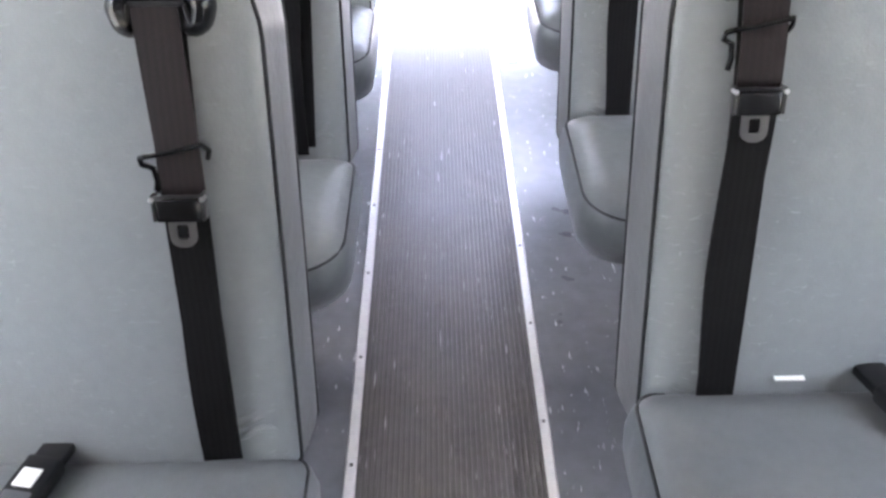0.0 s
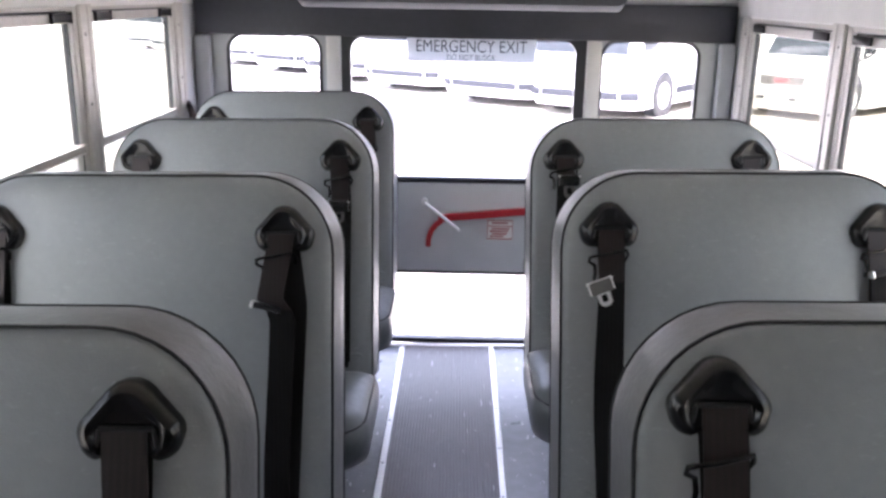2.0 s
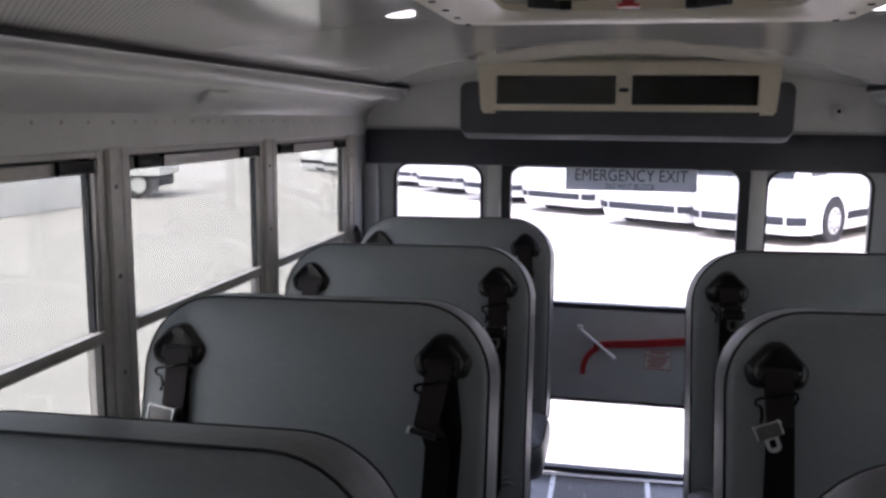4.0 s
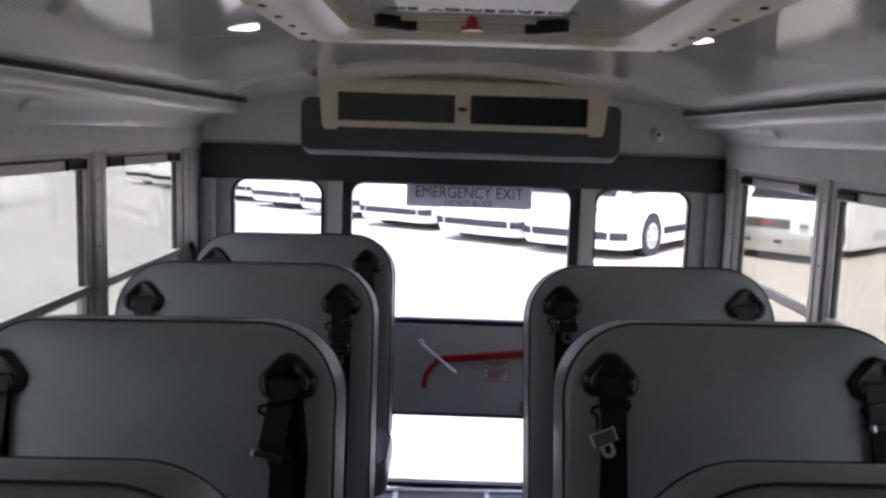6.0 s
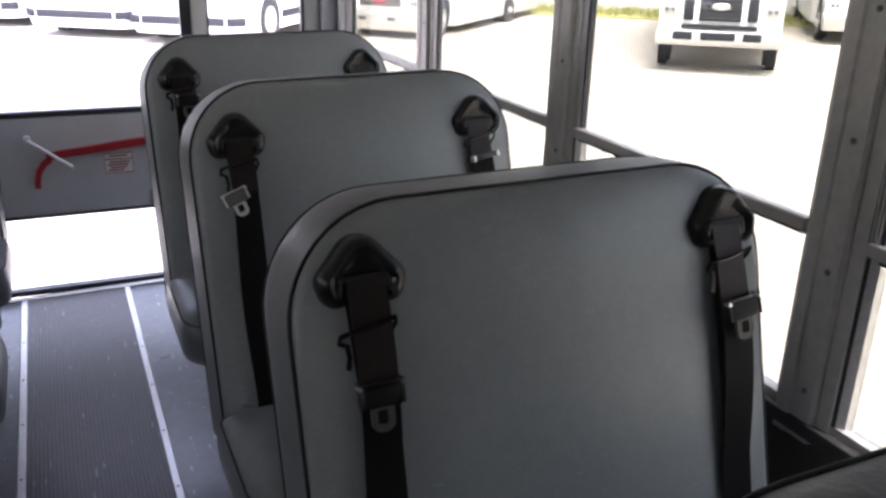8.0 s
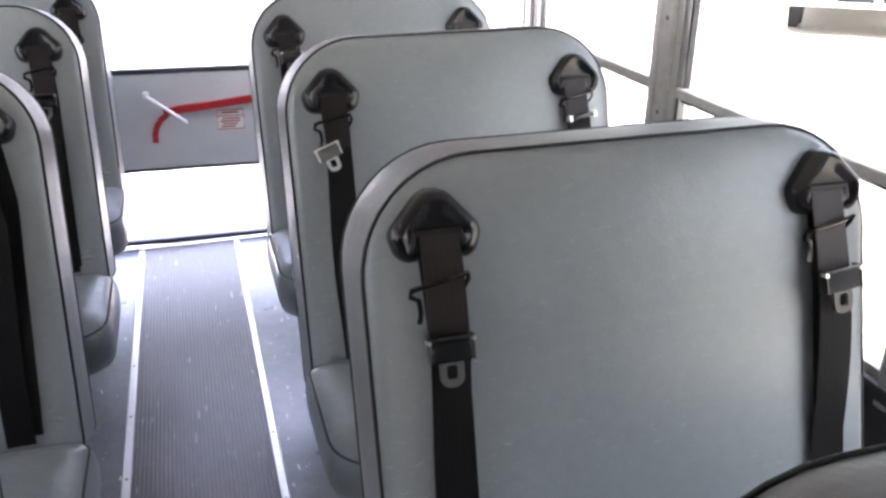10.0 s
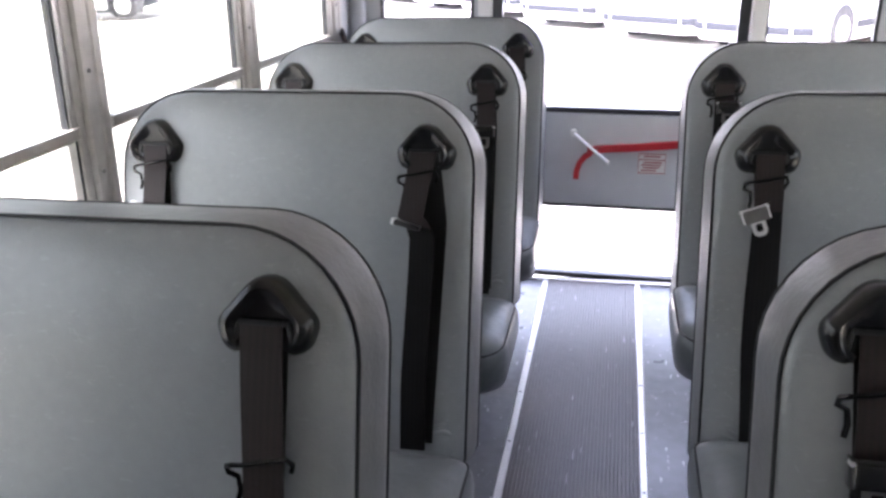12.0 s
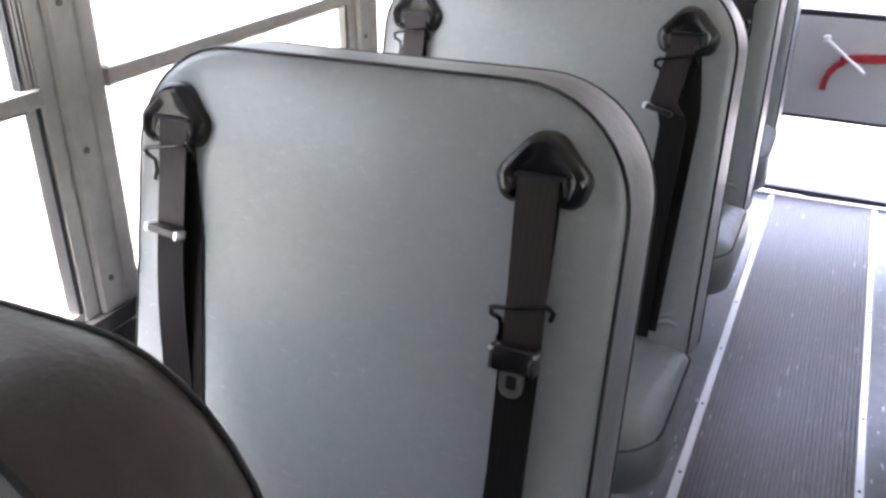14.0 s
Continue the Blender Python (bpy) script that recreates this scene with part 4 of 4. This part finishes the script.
def bus_seat(x0, x1, y, aisle, belts, label, tag=False, brown=False, drop=0.0, low=0.0):
    """A two-place seat; x0, x1: its edges; y: where its belt guides stand; aisle: +1 or -1, the side of the aisle."""
    xm, w = (x0 + x1) / 2, x1 - x0
    seat = thing("bus_seat", pose(xm, y, 0), label, "bus seat", "bus seats")
    h = w / 2

    def ring(i, d, top=0.0):
        return [back_at(p[0], p[1], d) for p in outline(-h + i, h - i, i * 0.5 - 0.05, BH - low - i - top, max(0.164 - i, 0.03), max(0.03 - i * 0.2, 0.01), 10)]
    back = part("backrest", loft(bmesh.new(), [ring(SEAM - 0.002, 0.012, TOP), ring(SEAM + 0.001, 0.001, TOP), ring(SEAM + 0.006, -0.005, TOP), ring(SEAM + 0.016, -0.010, TOP), ring(0.06, -0.0165, 0.005), ring(0.10, -0.0215), ring(0.16, -0.0255), ring(0.22, -0.0265)], False, True), VINYL, seat, "smooth grey vinyl backrest", smooth=1.2)
    part("back_cover", loft(bmesh.new(), [ring(0.06, TH + 0.004), ring(0.014, TH), ring(0.005, TH - 0.004), ring(0.0015, TH - 0.010), ring(0.0008, TH * 0.75, 0.001), ring(SEAM * 0.28, TH * 0.45, TOP * 0.28), ring(SEAM * 0.62, TH * 0.18, TOP * 0.65), ring(SEAM - 0.003, 0.003, TOP), ring(SEAM - 0.002, 0.010, TOP)], True, False), BOXING if brown else EDGE, back, "brown vinyl edge and rear cover" if brown else "grey vinyl edge and rear cover", smooth=1.2)
    for d, i, top in ((0.0015, SEAM - 0.001, TOP), (TH - 0.006, 0.002, 0.0)):
        part("piping", rod(bmesh.new(), ring(i, d, top), 0.0027, 6, True), PIPING, back, "dark piping", smooth=1.5)
    # folds of vinyl at the foot of the backrest, towards the aisle
    for k in range(3):
        a, b = aisle * (h - 0.035 - 0.008 * k), aisle * (h - 0.10 - 0.012 * k)
        pts_ = [back_at(a + (b - a) * q / 6, 0.030 + 0.016 * k + 0.007 * math.sin(q * 0.9 + k), -0.0115 - 0.008 * q / 6 + (0.006 if q in (0, 6) else 0.0)) for q in range(7)]
        part("vinyl_fold", rod(bmesh.new(), pts_, 0.0055, 8), VINYL, back, smooth=1.5)
    # cushion
    cz = -0.022 if aisle > 0 else 0.042
    ca, cb = -h - 0.012 * (aisle < 0), h + 0.012 * (aisle > 0)
    D0, D1 = -0.525, -0.135

    def cring(i, z, f=0.0):
        return [(p[0], p[1], z + cz) for p in outline(ca + i, cb - i, D0 + i + f, D1 - i, 0.03, max(0.11 - i, 0.02), 10)]
    cush = part("cushion", loft(bmesh.new(), [cring(0.06, 0.268, 0.08), cring(0.028, 0.273, 0.062), cring(0.010, 0.292, 0.040), cring(0.002, 0.330, 0.016), cring(0.0, 0.370, 0.003), cring(0.004, 0.400), cring(0.013, 0.420, 0.004), cring(0.03, 0.435, 0.012), cring(0.06, 0.446, 0.014), cring(0.10, 0.452, 0.010), cring(0.14, 0.454)]), CUSHION, seat, "grey vinyl seat cushion with shade in its colour", smooth=1.4)
    part("piping", rod(bmesh.new(), cring(0.010, 0.4165, 0.003), 0.0026, 6, True), PIPING, cush, smooth=1.5)
    # steel frame
    part("frame", boxed(-h + 0.12, h - 0.12, -0.40, -0.13, 0.226 + cz, 0.269 + cz, 0.006), DARKSTEEL, seat, "black steel seat frame")
    lx = aisle * (h - 0.24)
    for yy in (-0.40, -0.17):
        b = rod(bmesh.new(), [(lx, yy, 0.26 + cz), (lx, yy - 0.015 if yy < -0.3 else yy + 0.02, 0.14), (lx, yy - 0.03 if yy < -0.3 else yy + 0.04, 0.012)], 0.014, 10)
        part("leg", b, DARKSTEEL, seat)
    b = boxed(lx - 0.03, lx + 0.03, -0.53, -0.07, 0.0, 0.012, 0.003)
    part("foot_plate", b, DARKSTEEL, seat)
    b = bmesh.new()
    disc(b, (lx + aisle * 0.06, -0.42, 0.246 + cz), (0, -1, 0), 0.01, 0.008, 6)
    part("bolt", b, CHROME, seat)
    for u, spec in zip((-h + 0.1, h - 0.1), belts):
        belt(seat, u, 0.652 - drop, spec, aisle)
    for u, t in ((-0.06 if aisle < 0 else -0.10, 0.25), (0.045, -0.2)):
        receptacle(seat, u, t, cz)
    if tag:
        part("tag", boxed(-0.202, -0.162, -0.158, -0.150, 0.4535 + cz, 0.4555 + cz), WHITE, seat, "small white sewn tag")
    return seat


PLAIN = "grey vinyl bus seat with two black shoulder belts"
A = dict(keeper=0.50, tongue=0.42)
LX0, LX1, RX0, RX1 = -0.96, -0.188, 0.252, 0.985
bus_seat(LX0, LX1 - 0.052, 1.472, 1, (A, A), "grey vinyl bus seat with belts and worn brown edges", brown=True)
bus_seat(LX0 + 0.002, LX1 - 0.009, 2.235, 1, (dict(keeper=0.55, tongue=0.43, drift=0.04, second=0.016, plate=False, caps=(-0.026, 0.028), tilt=0.1), dict(keeper=0.43, tongue=0.365, drift=0.004, second=-0.004, move=-0.010)), PLAIN + ", belts hanging loose", drop=0.012, low=0.018)
bus_seat(LX0, LX1, 3.0, 1, (dict(keeper=0.56, tongue=0.46, silver=True, shift=-0.012, tilt=0.15), dict(keeper=0.555, tongue=0.455, fold=-0.028, second=0.020, shift=-0.026, tilt=0.25, plate=False, caps=(-0.027,), drift=-0.012)), PLAIN + ", latch on edge")
bus_seat(LX0, LX1, 3.806, 1, (A, dict(keeper=0.54, tongue=0.46)), PLAIN)
last = bus_seat(LX0, LX1, 4.57, 1, (A, A), "rearmost grey vinyl bus seat against the rear wall")
slack = rod(bmesh.new(), [(-0.412, 0.09, 0.96), (-0.411, 0.085, 1.02), (-0.402, 0.06, 1.058), (-0.386, 0.035, 1.04), (-0.374, 0.03, 1.0), (-0.368, 0.028, 0.96)], 0.012, 8)
part("slack_webbing", slack, WEBBING, last, "bunched black webbing between seat and wall")
bus_seat(RX0 + 0.01, RX1, 1.495, -1, (A, A), PLAIN)
bus_seat(RX0, RX1 + 0.033, 2.279, -1, (dict(keeper=0.54, tongue=0.455), dict(keeper=0.55, tongue=0.47, tilt=-0.1, shift=0.004, matte=True)), PLAIN + ", black latches", tag=True, low=0.022)
bus_seat(RX0, RX1, 3.046, -1, (dict(keeper=0.55, tongue=0.485, silver=True, tilt=-0.35, shift=-0.02, size=0.84), dict(keeper=0.56, tongue=0.515, tilt=-0.15, plate=False, caps=(-0.029, 0.029))), PLAIN + ", latch tilted")
bus_seat(RX0, RX1, 3.831, -1, (dict(keeper=0.56, tongue=0.53, shift=0.012), A), PLAIN)

# ---- outside ----
GZ = -1.0
bm = bmesh.new()
box(bm, -400, 400, -400, 400, GZ - 0.2, GZ)
tagged(part("ground", bm, CONCRETE), "pale sunlit concrete parking lot", "ground", kind="structure")


def wheel(bm_parent, x, y, r, w, s):
    b = bmesh.new()
    disc(b, (x, y, r), (s, 0, 0), r, w, 28, r * 0.64)
    t = part("wheel", b, TYRE, bm_parent, "black tyre")
    b = bmesh.new()
    disc(b, (x, y, r), (s, 0, 0), r * 0.64, w * 0.98, 24, 0.0)
    disc(b, (x + s * w * 0.98, y, r), (s, 0, 0), r * 0.25, w * 0.3, 16)
    rim = part("rim", b, RIM, t, "bright metal rim")
    for k in range(8):
        a = k * math.pi / 4
        b = bmesh.new()
        disc(b, (x + s * w * 0.98, y + r * 0.43 * math.cos(a), r + r * 0.43 * math.sin(a)), (s, 0, 0), r * 0.075, 0.012, 10)
        part("rim_hole", b, DULL, rim, "round hole in the rim")


def coach(x, y, turn):
    """A white coach whose front middle stands at x, y."""
    c = thing("coach", pose(x, y, GZ, 0, 0, turn), "white parked coach with charcoal bumper stripes", "coach", "parked coaches")
    b = bmesh.new()
    W = 1.25
    prof = [(0.10, 0.22), (0.02, 0.36), (0.0, 0.9), (0.06, 1.5), (0.32, 2.6), (0.5, 3.1), (0.9, 3.25), (11, 3.25), (11, 0.22)]
    ring = lambda x_, e: [(x_, p[0] + e, p[1]) for p in prof]
    loft(b, [ring(-W + 0.3, 0), ring(-W + 0.12, 0.06), ring(-W, 0.3), ][::-1] + [ring(W - 0.3, 0), ring(W - 0.12, 0.06), ring(W, 0.3)])
    part("body", b, BUSWHITE, c, "white coach body", smooth=0.5)
    part("stripe", boxed(-0.90, 0.90, -0.02, 0.1, 0.42, 0.58, 0.01), STRIPE, c, "charcoal bumper stripe")
    for s in (-1, 1):
        m = Matrix.Translation((s * 1.105, 0.10, 0.50)) @ Matrix.Rotation(s * 0.62, 4, "Z")
        part("corner_stripe", boxed(-0.175, 0.19, -0.05, 0.05, -0.08, 0.08, 0.01, m=m) if s > 0 else boxed(-0.19, 0.175, -0.05, 0.05, -0.08, 0.08, 0.01, m=m), STRIPE, c)
        for yy in (1.36, 8.3):
            wheel(c, s * 1.1, yy, 0.43, 0.17, s)
            b = bmesh.new()
            disc(b, (s * 1.0, yy, 0.44), (s, 0, 0), 0.49, 0.256, 24)
            part("wheel_arch", b, STRIPE, c)
        part("side_stripe", boxed(s * 1.255 - 0.008, s * 1.255 + 0.008, 1.95, 7.5, 0.42, 0.58), STRIPE, c)
        part("side_glass", boxed(s * 1.255 - 0.006, s * 1.255 + 0.006, 1.7, 10.5, 1.85, 2.75), DARKGLASS, c)
        part("door_glass", boxed(s * 1.255 - 0.006, s * 1.255 + 0.006, 0.34, 0.95, 1.36, 2.6), DARKGLASS, c)
        b = rod(bmesh.new(), [(s * 1.1, 0.45, 2.5), (s * 1.35, -0.1, 2.5), (s * 1.35, -0.15, 2.3)], 0.03)
        mm = part("mirror", b, STRIPE, c)
        part("mirror_head", boxed(s * 1.35 - 0.09, s * 1.35 + 0.09, -0.2, -0.1, 1.95, 2.32, 0.03), STRIPE, mm)
    b = bmesh.new()
    sheet(b, [(0.0, 1.32), (0.03, 1.5), (0.26, 2.5)], -1.08, 1.08, 0.02, "x")
    ws = part("windscreen", b, DARKGLASS, c)
    for x0 in (-0.7, 0.15):
        part("wiper", rod(bmesh.new(), [(x0 + 0.1, 0.0, 1.36), (x0 + 0.12, 0.0, 1.46), (x0 - 0.25, 0.03, 1.55)], 0.012), STRIPE, ws)
    for x0 in (-0.55, 0.45):
        part("dashboard", boxed(x0 - 0.3, x0 + 0.25, 0.16, 0.3, 1.6, 1.75, 0.03), WALLGREY, ws)
    for s in (-1, 1):
        b = bmesh.new()
        box(b, s * 0.85 - 0.2, s * 0.85 + 0.2, 0.0, 0.06, 0.95, 1.12, 0.02)
        part("headlight", b, ALU, c)


for i in range(9):
    coach(0.04 + 1.07 * (2.53 - 2.05 * i - (0.26 if i == 0 else 0)), 1.35 + 1.07 * (15.92 + 2.75 * i + (0.95 if i == 0 else 0)), -38)



def truck_bus(x, y, turn, label, bump, gril, gw, lamp, cowl, skirt, body0, rear, sill, black_nose, wr=0.4):
    """A truck-nosed minibus, front middle at x, y. bump, gril, lamp: heights of bumper, grille, headlights; cowl: depth
    and height of the windscreen's foot; skirt, body0, rear, sill: body's lower edge and front, rear axle, window sill."""
    c = thing("minibus", pose(x, y, GZ, 0, 0, turn), label, "minibus", "parked minibuses")
    cy, cz = cowl
    b = bmesh.new()
    prism(b, [(0.10, skirt + 0.05), (0.06, gril[1]), (0.14, gril[1] + 0.14), (cy, cz), (cy + 0.65, cz + 0.8), (body0 + 0.6, cz + 0.85), (body0 + 0.6, skirt)], -1.0, 1.0, "x")
    bmesh.ops.bevel(b, geom=b.edges[:], offset=0.05, segments=2, affect="EDGES")
    cab = part("cab", b, BUSWHITE, c, "white truck cab")
    part("windscreen", prism(bmesh.new(), [(cy + 0.0, cz + 0.03), (cy + 0.60, cz + 0.76), (cy + 0.66, cz + 0.74), (cy + 0.06, cz + 0.01)], -0.86, 0.86, "x"), DARKGLASS, cab)
    body = part("body", boxed(-1.13, 1.13, body0, rear + 2.2, skirt, 3.1, 0.1), BUSWHITE, c, "white minibus body")
    bz0, bz1 = bump
    bar = part("bumper", boxed(-1.03, 1.03, -0.05, 0.2, bz0, bz1, 0.035), ALU, c, "bright steel front bumper")
    if black_nose:
        for x0, x1 in ((-0.74, -0.42), (-0.29, 0.28), (0.4, 0.7)):
            part("opening_rim", boxed(x0 - 0.03, x1 + 0.03, -0.060, -0.04, bz0 + 0.075, bz1 - 0.012, 0.012), CHROME, bar, "bright rim")
            part("bumper_opening", boxed(x0, x1, -0.066, -0.05, bz0 + 0.1, bz1 - 0.035, 0.008), STRIPE, bar)
        part("air_dam", boxed(-0.62, 0.62, 0.0, 0.2, bz1 + 0.02, bz1 + 0.08, 0.01), STRIPE, c)
        for s in (-1, 1):
            part("nose_slot", boxed(s * 0.52 - 0.085, s * 0.52 + 0.085, 0.03, 0.12, gril[0], gril[1], 0.03), STRIPE, c, "black slot beside the grille")
    else:
        part("bumper_lip", boxed(-1.05, 1.05, -0.07, 0.18, bz1 - 0.1, bz1 + 0.02, 0.02), CHROME, bar, "bright bumper lip")
        for x0 in (-0.5, 0.22):
            part("tow_slot", boxed(x0, x0 + 0.2, -0.056, -0.03, bz0 + 0.2, bz0 + 0.28, 0.02), STRIPE, bar)
    g = part("grille", boxed(-gw, gw, 0.02, 0.12, gril[0], gril[1], 0.02), STRIPE if black_nose else DULL, c, "dark grille")
    zm = (gril[0] + gril[1]) / 2
    if black_nose:
        rings = [[(rx * math.cos(2 * math.pi * i / 20), yy, zm + 0.03 + 0.4 * rx * math.sin(2 * math.pi * i / 20)) for i in range(20)] for rx, yy in ((0.15, 0.018), (0.15, -0.005), (0.13, -0.012))]
        part("badge", loft(bmesh.new(), rings), ALU, g, "plain oval badge")
        for q in range(5):
            part("grille_bar", boxed(-gw + 0.03, gw - 0.03, 0.008, 0.03, gril[0] + 0.05 + 0.075 * q, gril[0] + 0.065 + 0.075 * q), DULL, g)
    else:
        for z in (gril[0], gril[1]):
            part("grille_frame", boxed(-gw - 0.04, gw + 0.04, -0.005, 0.1, z - 0.02, z + 0.02, 0.008), CHROME, g, "chrome grille edge")
        part("badge", boxed(-0.14, 0.14, 0.005, 0.03, zm - 0.03, zm + 0.03, 0.01), RED, g, "plain red badge")
    for s in (-1, 1):
        hl = part("headlight", boxed(s * 0.83 - 0.11, s * 0.83 + 0.11, 0.03, 0.12, lamp[0], lamp[1], 0.02), ALU, c, "headlight")
        for dx in (-0.05, 0.05):
            b = bmesh.new()
            disc(b, (s * 0.83 + dx, 0.032, (lamp[0] + lamp[1]) / 2), (0, -1, 0), 0.035, 0.012, 12)
            part("lamp_bowl", b, DULL, hl)
        for yy in (1.0, rear):
            wheel(c, s * (0.86 if yy < 2 else 0.9), yy, 0.37 if yy < 2 else wr, 0.15 if yy < 2 else 0.24, s)
            b = bmesh.new()
            disc(b, (s * 0.8, yy, 0.5 if yy < 2 else wr), (s, 0, 0), 0.44 if yy < 2 else wr + 0.05, 0.205 if yy < 2 else 0.338, 24)
            part("wheel_arch", b, STRIPE, c)
        part("door_window", boxed(s * 1.0 - 0.012, s * 1.0 + 0.012, cy + 0.55, body0 - 0.08, cz - 0.02, cz + 0.6, 0.004), DARKGLASS, cab)
        m_ = part("mirror", rod(bmesh.new(), [(s * 0.98, cy + 0.35, cz - 0.06), (s * 1.3, cy + 0.3, cz + 0.1), (s * 1.3, cy + 0.3, cz + 0.6)], 0.022), STRIPE, c)
        part("mirror_head", boxed(s * 1.3 - 0.1, s * 1.3 + 0.1, cy + 0.22, cy + 0.3, cz + 0.12, cz + 0.55, 0.03), STRIPE, m_)
        for q in range(int((rear + 1.9 - body0 - 0.5) / 0.95)):
            part("side_window", boxed(s * 1.13 - 0.012, s * 1.13 + 0.012, body0 + 0.62 + 0.95 * q, body0 + 1.52 + 0.95 * q, sill, sill + 0.8, 0.004), DARKGLASS, body)
        for q in range(2):
            part("side_vent", boxed(s * 1.13 - 0.01, s * 1.13 + 0.01, rear - 2.15 + 0.8 * q, rear - 1.45 + 0.8 * q, skirt + 0.2, skirt + 0.4), WALLGREY, body, "grey louvred vent")
    return c


truck_bus(6.62, 19.47, -50.6, "white minibus with a bright bumper and grey grille", (0.17, 0.60), (0.65, 0.88), 0.5, (0.66, 0.84), (0.75, 1.2), 0.15, 1.5, 4.6, 1.27, False, 0.29)
truck_bus(10.35, 13.03, -41.7, "white truck-nosed minibus with a black grille", (0.47, 0.74), (0.88, 1.3), 0.34, (0.96, 1.16), (1.2, 1.6), 0.5, 2.1, 6.5, 1.8, True)
truck_bus(16.0, 14.7, -40, "white minibus standing beside the wall", (0.3, 0.65), (0.7, 0.98), 0.5, (0.72, 0.92), (0.8, 1.35), 0.3, 1.6, 4.9, 1.5, False)


def box_truck(x, y, turn):
    """A white box lorry on a dark open chassis, its side towards the bus."""
    c = thing("box_truck", pose(x, y, GZ, 0, 0, turn), "white box truck on a dark open chassis", "truck")
    part("box_body", boxed(-3.2, 1.2, -1.1, 1.1, 0.74, 3.0, 0.05), BUSWHITE, c, "white box body")
    part("cab", boxed(-5.0, -3.3, -1.05, 1.05, 0.5, 2.4, 0.15), BUSWHITE, c, "white cab")
    part("chassis", boxed(-4.6, 1.1, -0.75, 0.75, 0.38, 0.72, 0.02), CONSOLE, c, "dark grey chassis")
    part("side_guard", boxed(-1.3, 1.1, -1.0, -0.95, 0.22, 0.66, 0.02), CONSOLE, c, "dark grey side guard")
    part("tool_box", boxed(-0.5, -0.05, -1.08, -0.6, 0.34, 0.72, 0.03), BUSWHITE, c, "white tool box")
    for yy in (-4.2, 0.45):
        b = bmesh.new()
        disc(b, (yy, -0.75, 0.45), (0, -1, 0), 0.45, 0.25, 24)
        w_ = part("wheel", b, TYRE, c, "black tyre")
        b = bmesh.new()
        disc(b, (yy, -0.99, 0.45), (0, -1, 0), 0.26, 0.02, 20)
        part("rim", b, RIM, w_)


box_truck(-16.0, 27.9, 12)

# low service building beside the lot
shed = thing("service_building", pose(-16.0, 21.0, GZ, 0, 0, -4), "small white building with a cream roller door", "building")
part("wall", boxed(-9.0, 0.0, 0.0, 4.0, 0.0, 3.2), FENCE, shed, "white painted wall")
part("roof", boxed(-9.2, 0.2, -0.2, 4.2, 3.204, 3.4, 0.03), CONSOLE, shed, "dark flat roof")
dr_ = part("roller_door", boxed(-4.3, -1.35, -0.06, 0.0, 0.05, 2.6, 0.01), CREAM, shed, "cream roller door")
for k in range(12):
    part("slat", boxed(-4.25, -1.4, -0.072, -0.062, 0.1 + 0.205 * k, 0.27 + 0.205 * k, 0.004), CREAM, dr_)
part("downpipe", rod(bmesh.new(), [(0.09, -0.05, 3.1), (0.09, -0.05, 0.3), (0.22, -0.2, 0.12)], 0.06), WALLGREY, shed, "grey downpipe")

LOTEDGE = pose(14.2, 21.1, GZ, 0, 0, -43)
bm = bmesh.new()
box(bm, -9, 50, 1.5, 1.8, 0, 2.6)
for k in range(20):
    box(bm, -9 + 3 * k - 0.2, -9 + 3 * k + 0.2, 1.42, 1.5, 0, 2.7)
ob = part("boundary_wall", bm, FENCE)
ob.matrix_world = LOTEDGE
tagged(ob, "long white boundary wall behind the lot", "wall", kind="structure")

# grass along the wall: a strip of soil with many blades
bm = bmesh.new()
rng = random.Random(4)
box(bm, -9, 50, 0.1, 1.5, 0, 0.03)
for k in range(6000):
    gx, gy = rng.uniform(-9, 20), 0.1 + 1.4 * rng.random() ** 0.7
    hh, dx, dy = rng.uniform(0.06, 0.16) + 0.16 * max(gy - 0.4, 0), rng.uniform(-0.08, 0.08), rng.uniform(-0.06, 0.06)
    a_ = rng.uniform(0, 3.14)
    wx, wy = 0.03 * math.cos(a_), 0.03 * math.sin(a_)
    bm.faces.new([bm.verts.new((gx - wx, gy - wy, 0.02)), bm.verts.new((gx + wx, gy + wy, 0.02)), bm.verts.new((gx + dx, gy + dy, hh))])
ob = part("grass_strip", bm, GRASS, smooth=0)
ob.matrix_world = LOTEDGE
tagged(ob, "strip of dry green grass along the wall", "grass", kind="stuff")
